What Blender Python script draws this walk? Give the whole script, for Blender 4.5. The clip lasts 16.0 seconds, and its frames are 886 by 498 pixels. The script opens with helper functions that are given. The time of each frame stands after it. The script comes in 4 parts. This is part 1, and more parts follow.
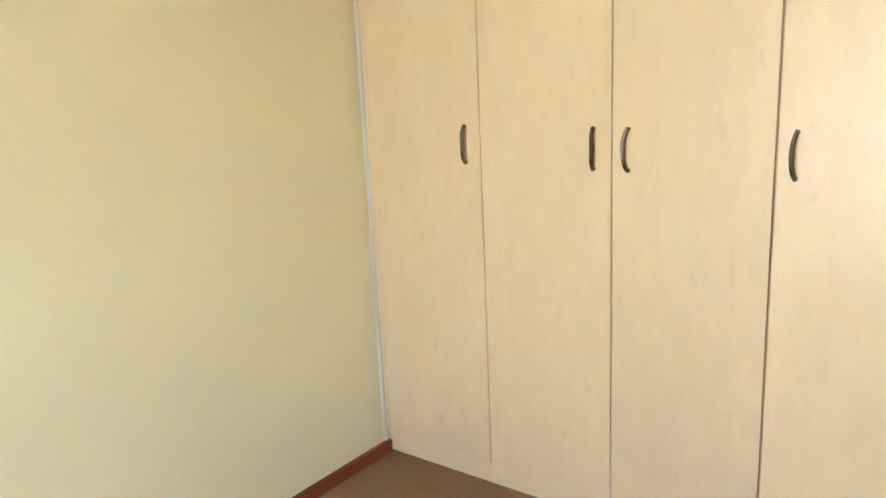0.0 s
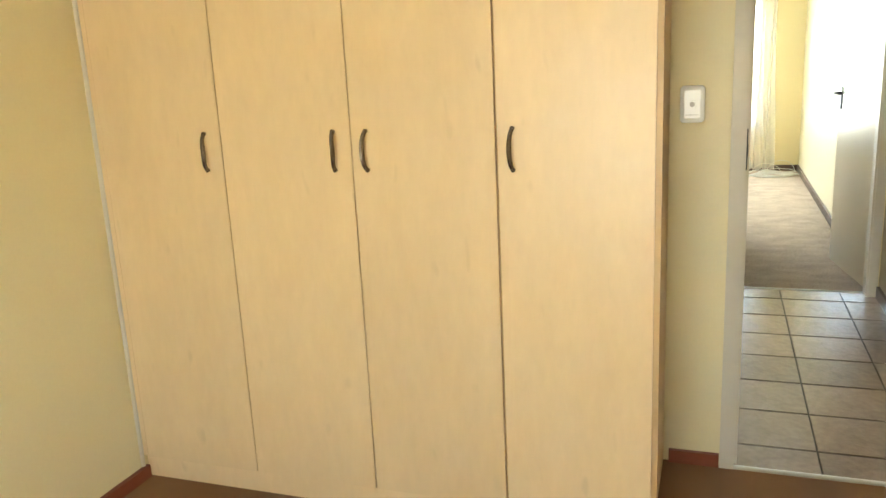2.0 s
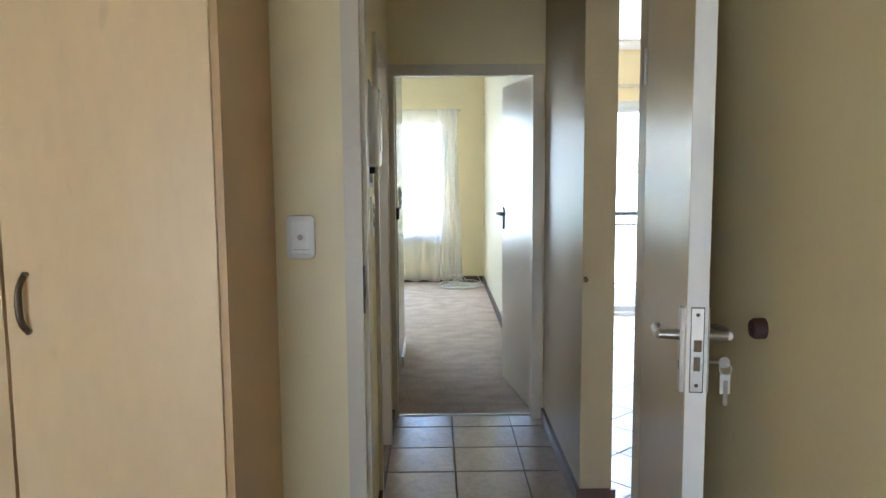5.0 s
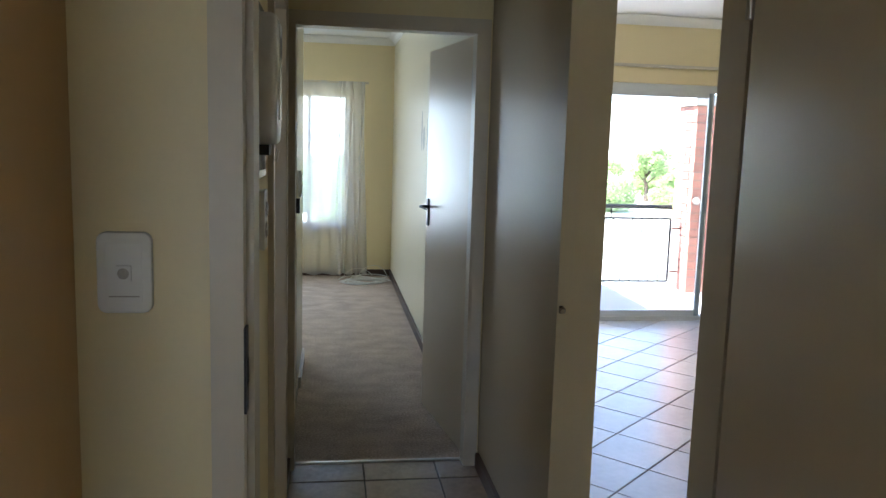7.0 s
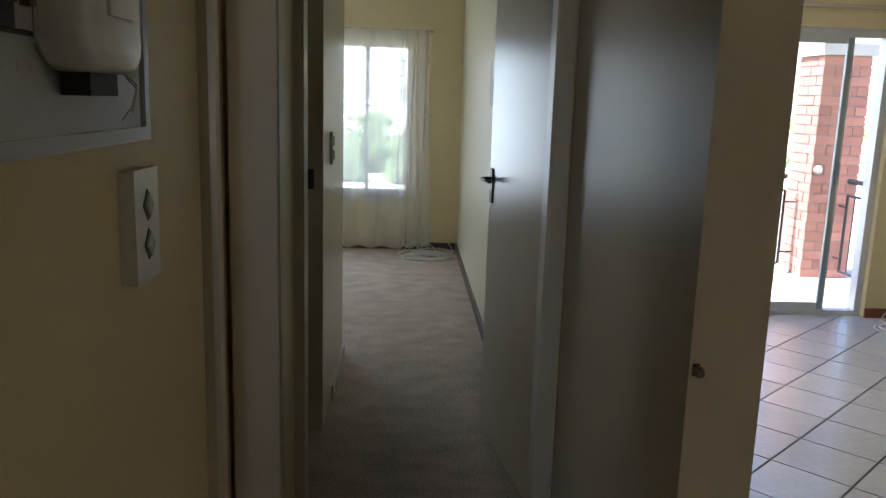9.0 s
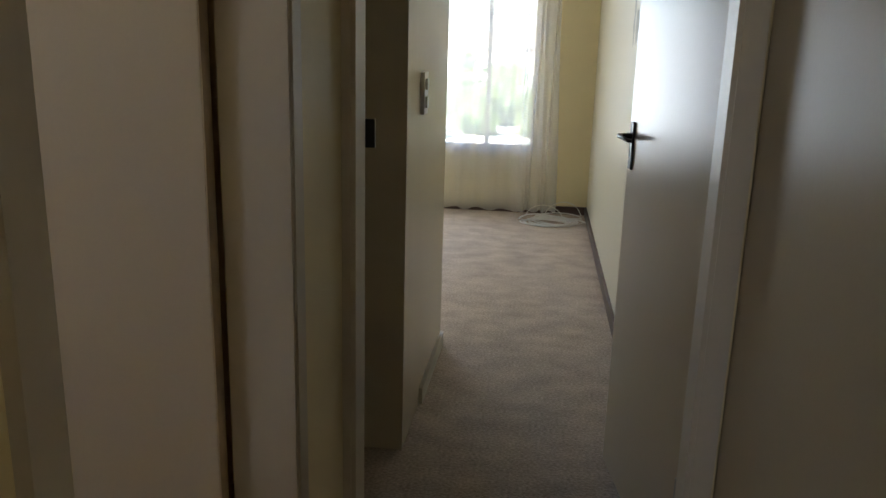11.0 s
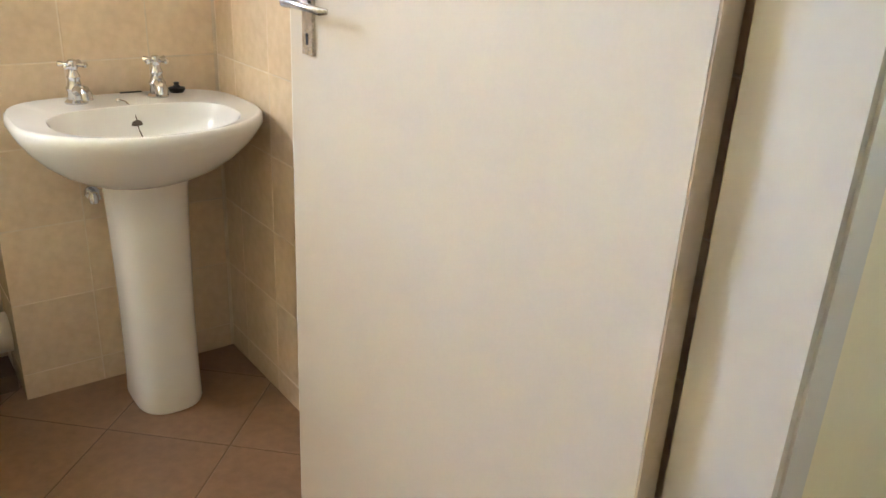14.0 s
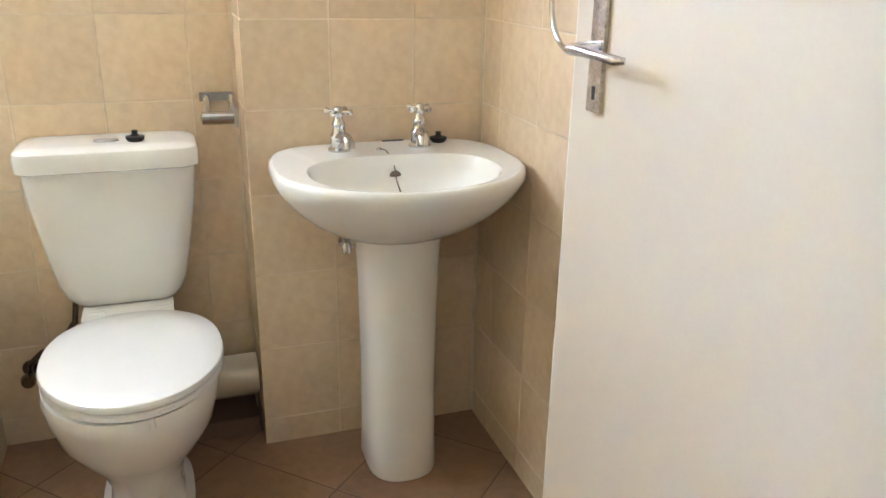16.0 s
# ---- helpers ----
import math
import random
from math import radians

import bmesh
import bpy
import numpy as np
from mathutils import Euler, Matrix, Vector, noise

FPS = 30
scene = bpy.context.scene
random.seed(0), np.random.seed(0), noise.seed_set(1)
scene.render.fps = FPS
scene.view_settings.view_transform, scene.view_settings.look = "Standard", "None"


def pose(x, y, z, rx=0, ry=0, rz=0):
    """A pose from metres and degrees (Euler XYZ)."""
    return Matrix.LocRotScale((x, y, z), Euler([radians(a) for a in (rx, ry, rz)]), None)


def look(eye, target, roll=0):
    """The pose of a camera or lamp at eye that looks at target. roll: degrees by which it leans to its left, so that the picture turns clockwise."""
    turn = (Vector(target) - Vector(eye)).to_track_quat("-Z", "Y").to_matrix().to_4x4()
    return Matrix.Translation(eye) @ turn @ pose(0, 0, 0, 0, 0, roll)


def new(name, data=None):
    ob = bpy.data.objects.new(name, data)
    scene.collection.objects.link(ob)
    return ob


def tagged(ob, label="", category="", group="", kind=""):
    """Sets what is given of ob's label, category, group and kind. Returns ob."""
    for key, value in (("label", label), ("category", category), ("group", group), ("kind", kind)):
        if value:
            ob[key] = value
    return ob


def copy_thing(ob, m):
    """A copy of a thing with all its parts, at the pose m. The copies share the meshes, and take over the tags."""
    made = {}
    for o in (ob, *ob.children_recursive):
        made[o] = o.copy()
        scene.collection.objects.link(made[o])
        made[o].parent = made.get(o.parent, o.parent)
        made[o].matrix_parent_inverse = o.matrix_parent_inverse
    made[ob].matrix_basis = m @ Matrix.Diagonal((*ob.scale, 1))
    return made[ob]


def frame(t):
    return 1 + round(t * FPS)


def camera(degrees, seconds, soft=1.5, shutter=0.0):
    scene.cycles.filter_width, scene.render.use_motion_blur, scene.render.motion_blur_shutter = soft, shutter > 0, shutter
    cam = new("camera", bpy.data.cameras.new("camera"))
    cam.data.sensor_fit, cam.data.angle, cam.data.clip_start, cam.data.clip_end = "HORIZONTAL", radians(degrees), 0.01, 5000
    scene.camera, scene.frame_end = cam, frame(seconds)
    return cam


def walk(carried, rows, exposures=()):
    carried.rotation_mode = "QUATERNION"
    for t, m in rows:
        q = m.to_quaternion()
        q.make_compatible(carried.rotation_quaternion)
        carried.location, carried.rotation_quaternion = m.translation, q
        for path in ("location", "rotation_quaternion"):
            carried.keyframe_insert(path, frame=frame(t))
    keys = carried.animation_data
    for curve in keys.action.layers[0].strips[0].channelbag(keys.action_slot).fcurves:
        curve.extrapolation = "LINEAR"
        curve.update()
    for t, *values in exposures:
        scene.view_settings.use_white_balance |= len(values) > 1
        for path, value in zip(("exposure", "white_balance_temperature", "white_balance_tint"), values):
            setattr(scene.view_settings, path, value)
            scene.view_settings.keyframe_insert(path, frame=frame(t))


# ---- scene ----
cam = camera(58.5, 16.0)
PATH = [
    (0, (-0.148, -2.778, 1.54), (-1.33, -1.235, 1.069), -2.7),
    (0.5, (-0.119, -2.826, 1.509), (-1.119, -1.151, 1.07), -2.5),
    (1, (-0.105, -2.823, 1.518), (-0.989, -1.087, 1.064), -2.4),
    (1.5, (-0.096, -2.843, 1.507), (-0.874, -1.051, 1.077), -2.7),
    (2, (-0.087, -2.838, 1.511), (-0.738, -1.005, 1.048), -2.8),
    (2.5, (-0.067, -2.83, 1.503), (-0.587, -0.965, 1.003), -2.9),
    (3, (-0.033, -2.813, 1.509), (-0.437, -0.919, 1.01), -3.2),
    (3.5, (0.037, -2.721, 1.507), (-0.153, -0.781, 1.061), -2.8),
    (4, (0.132, -2.574, 1.526), (0.033, -0.613, 1.143), -2.7),
    (4.5, (0.209, -2.431, 1.539), (0.146, -0.459, 1.212), -2.1),
    (5, (0.204, -2.263, 1.548), (0.227, -0.276, 1.321), -0.4),
    (7.5, (0.121, -0.998, 1.532), (0.429, 0.956, 1.236), 1.5),
    (8, (0.15, -0.774, 1.508), (0.45, 1.177, 1.184), 1.1),
    (8.5, (0.238, -0.517, 1.509), (0.437, 1.443, 1.163), 1.4),
    (11, (0.393, 0.576, 1.43), (0.164, 2.5, 0.935), 1.6),
    (11.5, (0.393, 0.708, 1.411), (0.006, 2.596, 0.876), 2.0),
    (12, (0.354, 0.871, 1.402), (-0.237, 2.671, 0.76), 1.9),
    (12.5, (0.265, 1.035, 1.331), (-0.555, 2.682, 0.548), 3.1),
    (13, (0.244, 1.134, 1.294), (-0.898, 2.565, 0.489), 1.7),
    (13.5, (0.275, 1.198, 1.258), (-1.094, 2.434, 0.486), 2.5),
    (14, (0.273, 1.213, 1.261), (-1.186, 2.354, 0.507), 3.0),
    (14.5, (0.228, 1.234, 1.26), (-1.308, 2.293, 0.54), 3.6),
    (15, (0.138, 1.273, 1.254), (-1.482, 2.201, 0.537), 3.5),
    (15.5, (0.068, 1.288, 1.241), (-1.643, 2.06, 0.55), 2.5),
    (16, (0.033, 1.294, 1.241), (-1.742, 1.918, 0.562), 1.1),
]
EXPOSURES = [
    (0, 4.98, 5350, 12), (0.5, 4.94, 5750, 9), (1.0, 4.86, 6600, 8), (1.5, 4.84, 6850, 7), (2.5, 4.52, 6700, 10), (3, 4.22, 6350, 12), (3.5, 4.0, 5900, 13), (4.2, 3.9, 5750, 15), (5, 3.88, 5350, 15),
    (7.5, 2.45, 5500, 15), (8.5, 2.15, 5550, 16), (11, 2.6, 6100, 19), (12, 2.64, 5900, 18), (12.5, 2.88, 6650, 20), (13, 3.8, 6550, 22), (13.5, 4.72, 6050, 18),
    (14, 5.52, 5150, 15), (14.5, 5.7, 5080, 15), (15, 5.62, 5030, 15), (16, 5.62, 4850, 15),
]
walk(cam, [(t, look(eye, target, roll)) for t, eye, target, roll in PATH], EXPOSURES)

# ---- daylight ----
SUN_EL, SUN_AZ = radians(56), radians(-86)      # sun high, along the window wall
world = bpy.data.worlds.new("daylight")
scene.world = world
world.use_nodes = True
wt = world.node_tree
sky = wt.nodes.new("ShaderNodeTexSky")
sky.sky_type, sky.sun_disc = "NISHITA", False
sky.sun_elevation, sky.sun_rotation = SUN_EL, SUN_AZ
wt.links.new(sky.outputs[0], wt.nodes["Background"].inputs[0])
wt.nodes["Background"].inputs[1].default_value = 0.15

sun = new("sun", bpy.data.lights.new("sun", "SUN"))
sun.data.energy, sun.data.angle, sun.data.color = 4.6, radians(0.6), (1, 0.95, 0.87)
sun_dir = Vector((math.sin(SUN_AZ) * math.cos(SUN_EL), math.cos(SUN_AZ) * math.cos(SUN_EL), math.sin(SUN_EL)))
sun.matrix_world = look(tuple(sun_dir * 40), (0, 0, 0))


def window_light(name, eye, target, w, h, watts, colour=(1, 0.97, 0.92)):
    """Skylight in a window's opening."""
    lamp = new(name, bpy.data.lights.new(name, "AREA"))
    lamp.data.shape, lamp.data.size, lamp.data.size_y = "RECTANGLE", w, h
    lamp.data.energy, lamp.data.color = watts, colour
    lamp.matrix_world = look(eye, target)
    return lamp


window_light("bedroom_skylight", (-0.55, -4.33, 1.05), (-0.55, 0, 1.05), 1.35, 1.15, 1.0, (1, 0.94, 0.84))
window_light("bathroom_skylight", (-2.10, 0.62, 1.82), (-0.3, 1.2, 1.75), 0.66, 0.58, 0.56, (1, 0.95, 0.86))

# fills the far window's added, unseen left part to brighten the room
window_light("far_bedroom_skylight", (-1.46, 7.70, 1.31), (-1.46, 0, 1.2), 1.76, 1.4, 6.2, (0.74, 0.9, 1))
window_light("living_room_skylight", (1.62, 5.45, 1.05), (1.62, 0, 0.9), 0.44, 1.9, 6.5, (1, 0.97, 0.92))


# ---- materials ----
def material(name, colour, rough=0.6, metal=0.0, vary=0.12, scale=6.0, fine=60.0, bump=0.05, stretch=(1, 1, 1),
             random_tint=0.0, spec=0.5, coords="Object", second=None, patch=0.0, knots=0.0, contrast=1.0):
    """A surface with broad and fine colour variation, relief and gloss variation."""
    mat = bpy.data.materials.new(name)
    mat.use_nodes = True
    nt = mat.node_tree
    N, L = nt.nodes, nt.links
    bsdf = N["Principled BSDF"]
    bsdf.inputs["Metallic"].default_value = metal
    bsdf.inputs["Specular IOR Level"].default_value = spec
    tc = N.new("ShaderNodeTexCoord")
    mp = N.new("ShaderNodeMapping")
    mp.inputs["Scale"].default_value = stretch
    L.new(tc.outputs[coords], mp.inputs[0])
    broad = N.new("ShaderNodeTexNoise")
    broad.inputs["Scale"].default_value, broad.inputs["Detail"].default_value = scale, 4
    grain = N.new("ShaderNodeTexNoise")
    grain.inputs["Scale"].default_value, grain.inputs["Detail"].default_value = fine, 3
    L.new(mp.outputs[0], broad.inputs[0])
    L.new(mp.outputs[0], grain.inputs[0])
    ramp = N.new("ShaderNodeMix")
    ramp.data_type = "RGBA"
    a = tuple(c * (1 - vary) for c in colour) + (1,)
    b = tuple(min(1, c * (1 + vary)) for c in (second or colour)) + (1,)
    ramp.inputs[6].default_value, ramp.inputs[7].default_value = a, b
    add = N.new("ShaderNodeMath")
    add.operation = "MULTIPLY_ADD"
    L.new(grain.outputs[0], add.inputs[0])
    add.inputs[1].default_value = 0.5
    half = N.new("ShaderNodeMath")
    half.operation = "MULTIPLY"
    L.new(broad.outputs[0], half.inputs[0])
    half.inputs[1].default_value = 0.5 + patch
    L.new(half.outputs[0], add.inputs[2])
    con = N.new("ShaderNodeMapRange")
    con.inputs[1].default_value, con.inputs[2].default_value = 0.5 + patch / 2 - 0.5 / contrast, 0.5 + patch / 2 + 0.5 / contrast
    L.new(add.outputs[0], con.inputs[0])
    L.new(con.outputs[0], ramp.inputs[0])
    out = ramp.outputs[2]
    if random_tint:
        info = N.new("ShaderNodeObjectInfo")
        hsv = N.new("ShaderNodeHueSaturation")
        rng = N.new("ShaderNodeMapRange")
        rng.inputs[3].default_value, rng.inputs[4].default_value = 1 - random_tint, 1 + random_tint
        L.new(info.outputs["Random"], rng.inputs[0])
        L.new(rng.outputs[0], hsv.inputs["Value"])
        L.new(out, hsv.inputs["Color"])
        out = hsv.outputs[0]
    if knots:
        spot, cut, dark = N.new("ShaderNodeTexNoise"), N.new("ShaderNodeMapRange"), N.new("ShaderNodeMix")
        spot.inputs["Scale"].default_value, spot.inputs["Detail"].default_value = 8.0, 1
        cut.inputs[1].default_value, cut.inputs[2].default_value = 0.70, 0.80
        cut.inputs[3].default_value, cut.inputs[4].default_value = 0.0, knots
        dark.data_type = "RGBA"
        dark.inputs[7].default_value = tuple(c * 0.55 for c in colour) + (1,)
        L.new(mp.outputs[0], spot.inputs[0])
        L.new(spot.outputs[0], cut.inputs[0])
        L.new(cut.outputs[0], dark.inputs[0])
        L.new(out, dark.inputs[6])
        out = dark.outputs[2]
    L.new(out, bsdf.inputs["Base Color"])
    rr = N.new("ShaderNodeMapRange")
    rr.inputs[3].default_value, rr.inputs[4].default_value = max(0.02, rough * 0.92), min(1, rough * 1.08)
    L.new(broad.outputs[0], rr.inputs[0])
    L.new(rr.outputs[0], bsdf.inputs["Roughness"])
    if bump:
        bp = N.new("ShaderNodeBump")
        bp.inputs["Strength"].default_value, bp.inputs["Distance"].default_value = min(1, bump * 4), 0.004
        L.new(add.outputs[0], bp.inputs["Height"])
        L.new(bp.outputs[0], bsdf.inputs["Normal"])
    return mat


M_wall = material("cream wall paint", (0.76, 0.645, 0.375), 0.45, vary=0.05, scale=1.5, fine=90, bump=0.04)
M_ceiling = material("white ceiling paint", (0.80, 0.79, 0.76), 0.8, vary=0.03, scale=1.2, fine=60, bump=0.03)
M_gloss = material("cream gloss paint", (0.65, 0.56, 0.42), 0.25, vary=0.05, scale=1.2, fine=190, bump=0.006)
M_gloss_worn = material("worn cream gloss paint", (0.66, 0.55, 0.39), 0.28, spec=0.35, vary=0.05, scale=1.2, fine=190, bump=0.006)
# Wall cream darkened for the pier, so its shade sits in the colour.
M_pier_shade = material("cream satin wall paint darkened for shade", (0.43, 0.36, 0.24), 0.33, spec=0.05, vary=0.05, scale=1.5, fine=110, bump=0.02)
M_enamel = material("cream enamel wall paint", (0.66, 0.60, 0.44), 0.31, vary=0.05, scale=1.5, fine=110, bump=0.02)
M_tanedge = material("tan door edge", (0.56, 0.44, 0.29), 0.6, vary=0.2, scale=8, fine=60, bump=0.1)
M_frame = material("off-white enamel paint", (0.59, 0.525, 0.415), 0.37, spec=0.32, vary=0.06, scale=5, fine=40, bump=0.03)
M_leafedge = material("white door edge paint", (0.78, 0.77, 0.74), 0.4, vary=0.04, scale=5, fine=40, bump=0.03)
M_maple = material("maple melamine", (0.66, 0.47, 0.255), 0.38, vary=0.05, scale=2.6, fine=14, bump=0.004,
                   stretch=(2.6, 2.6, 0.9), second=(0.74, 0.55, 0.31), random_tint=0.03, knots=0.22)
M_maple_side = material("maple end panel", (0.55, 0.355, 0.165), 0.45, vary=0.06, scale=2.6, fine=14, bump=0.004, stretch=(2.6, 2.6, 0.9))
M_edge = material("maple edge strip", (0.52, 0.33, 0.14), 0.4, vary=0.06, scale=6, fine=40, bump=0.0)
M_skirt_red = material("red-brown varnished timber", (0.22, 0.055, 0.022), 0.35, vary=0.25, scale=5, fine=50, bump=0.05, stretch=(0.4, 0.4, 3))
M_skirt_dark = material("dark brown varnished timber", (0.085, 0.05, 0.04), 0.4, vary=0.25, scale=5, fine=50, bump=0.05, stretch=(0.4, 0.4, 3))
M_carpet_b = material("brown carpet", (0.27, 0.155, 0.088), 0.95, vary=0.3, scale=3, fine=420, bump=0.25, spec=0.1)
M_carpet_f = material("beige-grey carpet", (0.46, 0.37, 0.295), 0.95, vary=0.62, scale=6, fine=95, bump=1.0, spec=0.1, stretch=(0.9, 1.2, 1), patch=-0.25, contrast=2.5)
M_grout = material("grey cement grout", (0.055, 0.048, 0.042), 0.9, vary=0.2, scale=10, fine=120)
M_grout_b = material("brown cement grout", (0.16, 0.10, 0.06), 0.9, vary=0.2, scale=10, fine=120)
M_grout_w = material("stained sandy grout", (0.70, 0.58, 0.42), 0.9, vary=0.35, contrast=1.6, scale=2.2, fine=14)
M_slate = material("slate-look ceramic tile", (0.24, 0.185, 0.15), 0.19, vary=0.3, scale=9, fine=32, bump=0.5, random_tint=0.1, second=(0.33, 0.26, 0.215))
# Living room tile: base lightened to carry the sheen from the sliding door.
M_slate_sheen = material("grey-beige ceramic tile lightened for sheen", (0.54, 0.53, 0.52), 0.22, vary=0.2, scale=7, fine=30, bump=0.08, random_tint=0.07)
M_walltile = material("beige matt wall tile", (0.68, 0.51, 0.32), 0.24, contrast=1.4, vary=0.09, scale=5, fine=40, bump=0.03, random_tint=0.045, second=(0.79, 0.64, 0.44))
M_bathfloor = material("brown ceramic floor tile", (0.27, 0.16, 0.085), 0.35, contrast=2.0, vary=0.28, scale=6, fine=35, bump=0.05, random_tint=0.08)
M_porcelain = material("white glazed porcelain", (0.85, 0.83, 0.78), 0.08, vary=0.02, scale=3, fine=20, bump=0.0)
M_seat = material("white seat plastic", (0.84, 0.83, 0.81), 0.14, vary=0.02, scale=3, fine=20, bump=0.0)
M_chrome = material("polished chrome", (0.62, 0.62, 0.63), 0.10, 1.0, vary=0.04, scale=20, fine=90, bump=0.0)
M_steel = material("brushed steel", (0.55, 0.54, 0.52), 0.36, 1.0, vary=0.10, scale=25, fine=120, bump=0.02)
M_nickel = material("dull nickel", (0.36, 0.34, 0.31), 0.30, 1.0, vary=0.2, scale=25, fine=120, bump=0.02)
M_pitted = material("pitted chrome", (0.58, 0.55, 0.51), 0.24, 0.95, vary=0.45, scale=70, fine=260, bump=0.06, contrast=2.6)
M_pewter = material("dark pewter", (0.20, 0.165, 0.13), 0.26, 0.9, vary=0.35, scale=30, fine=160, bump=0.03)
M_blacksteel = material("black painted steel", (0.022, 0.022, 0.025), 0.4, 0.3, vary=0.2, scale=20, fine=90, bump=0.02)
M_black = material("black rubber", (0.012, 0.012, 0.012), 0.5, vary=0.2, scale=30, fine=90)
M_rubber = material("dark red-brown rubber", (0.07, 0.03, 0.028), 0.55, vary=0.2, scale=30, fine=90)
M_plastic = material("white plastic", (0.84, 0.84, 0.82), 0.22, vary=0.03, scale=5, fine=60, bump=0.0)
M_grille = material("grey control plastic", (0.10, 0.10, 0.10), 0.4, vary=0.15, scale=20, fine=90)
M_label = material("printed paper label", (0.45, 0.43, 0.40), 0.6, vary=0.5, scale=60, fine=300, bump=0.0)
M_board = material("light grey enamelled steel", (0.55, 0.57, 0.58), 0.13, vary=0.04, scale=4, fine=50, bump=0.01)
M_alu = material("white powder-coated aluminium", (0.62, 0.64, 0.66), 0.35, 0.2, vary=0.05, scale=10, fine=90, bump=0.01)
M_alu_dark = material("grey anodised aluminium", (0.30, 0.36, 0.42), 0.35, 0.6, vary=0.10, scale=10, fine=90, bump=0.01)
M_brick = material("red face brick", (0.40, 0.185, 0.14), 0.85, vary=0.25, scale=18, fine=140, bump=0.2, random_tint=0.14)
M_mortar = material("grey mortar", (0.24, 0.21, 0.18), 0.95, vary=0.2, scale=20, fine=150, bump=0.2)
M_concrete = material("pale concrete", (0.50, 0.48, 0.44), 0.9, vary=0.15, scale=4, fine=80, bump=0.12)
M_plasterout = material("pale outside plaster", (0.62, 0.56, 0.46), 0.9, vary=0.08, scale=3, fine=80, bump=0.1)
M_ground = material("dry sandy ground", (0.60, 0.54, 0.43), 0.95, vary=0.3, scale=0.25, fine=3, bump=0.2, second=(0.50, 0.50, 0.36))
M_bark = material("grey-brown bark", (0.14, 0.10, 0.07), 0.95, vary=0.3, scale=6, fine=40, bump=0.3)
M_cable = material("white cable sheath", (0.70, 0.68, 0.63), 0.4, vary=0.06, scale=30, fine=90, bump=0.0)
M_pvc = material("cream pipe", (0.66, 0.57, 0.42), 0.4, vary=0.06, scale=10, fine=60, bump=0.0)
M_roof = material("brown roof tile", (0.25, 0.14, 0.10), 0.9, vary=0.2, scale=2, fine=30, bump=0.1)


def glass_material():
    mat = bpy.data.materials.new("clear window glass")
    mat.use_nodes = True
    b = mat.node_tree.nodes["Principled BSDF"]
    b.inputs["Transmission Weight"].default_value, b.inputs["Roughness"].default_value = 1.0, 0.0
    b.inputs["Base Color"].default_value, b.inputs["IOR"].default_value = (0.97, 0.99, 0.98, 1), 1.45
    return mat


def sheer_material():
    mat = bpy.data.materials.new("sheer white voile")
    mat.use_nodes = True
    N, L = mat.node_tree.nodes, mat.node_tree.links
    N.remove(N["Principled BSDF"])
    clear, thru, face = N.new("ShaderNodeBsdfTransparent"), N.new("ShaderNodeBsdfTranslucent"), N.new("ShaderNodeBsdfDiffuse")
    thru.inputs[0].default_value = face.inputs[0].default_value = (0.93, 0.93, 0.91, 1)
    cloth, mix = N.new("ShaderNodeMixShader"), N.new("ShaderNodeMixShader")
    weave, tc = N.new("ShaderNodeTexNoise"), N.new("ShaderNodeTexCoord")
    weave.inputs["Scale"].default_value = 160.0
    rng = N.new("ShaderNodeMapRange")
    rng.inputs[3].default_value, rng.inputs[4].default_value = 0.46, 0.62
    L.new(tc.outputs["Object"], weave.inputs[0])
    L.new(weave.outputs[0], rng.inputs[0])
    cloth.inputs[0].default_value = 0.45
    L.new(thru.outputs[0], cloth.inputs[1])
    L.new(face.outputs[0], cloth.inputs[2])
    L.new(rng.outputs[0], mix.inputs[0])
    L.new(clear.outputs[0], mix.inputs[1])
    L.new(cloth.outputs[0], mix.inputs[2])
    L.new(mix.outputs[0], N["Material Output"].inputs[0])
    return mat


def leaf_material():
    """Thin leaves that scatter light from both sides."""
    mat = bpy.data.materials.new("green foliage paled for haze")
    mat.use_nodes = True
    N, L = mat.node_tree.nodes, mat.node_tree.links
    N.remove(N["Principled BSDF"])
    face, thru, both = N.new("ShaderNodeBsdfDiffuse"), N.new("ShaderNodeBsdfTranslucent"), N.new("ShaderNodeAddShader")
    patch, tc, tint = N.new("ShaderNodeTexNoise"), N.new("ShaderNodeTexCoord"), N.new("ShaderNodeMix")
    patch.inputs["Scale"].default_value = 1.4
    tint.data_type = "RGBA"
    # Greens lifted well above leaf colour to stand for haze and glare.
    tint.inputs[6].default_value, tint.inputs[7].default_value = (0.16, 0.21, 0.09, 1), (0.26, 0.30, 0.15, 1)
    L.new(tc.outputs["Object"], patch.inputs[0])
    L.new(patch.outputs[0], tint.inputs[0])
    for node in (face, thru):
        L.new(tint.outputs[2], node.inputs[0])
    L.new(face.outputs[0], both.inputs[0])
    L.new(thru.outputs[0], both.inputs[1])
    L.new(both.outputs[0], N["Material Output"].inputs[0])
    return mat


M_glass, M_sheer, M_leaf = glass_material(), sheer_material(), leaf_material()


# ---- mesh helpers ----
def box(bm, x0, y0, z0, x1, y1, z1):
    p = [bm.verts.new((x, y, z)) for z in (z0, z1) for x, y in ((x0, y0), (x1, y0), (x1, y1), (x0, y1))]
    for f in ((3, 2, 1, 0), (4, 5, 6, 7), (0, 1, 5, 4), (1, 2, 6, 5), (2, 3, 7, 6), (3, 0, 4, 7)):
        bm.faces.new([p[i] for i in f])


def boxes(*list_of):
    bm = bmesh.new()
    for b in list_of:
        box(bm, *b)
    return bm


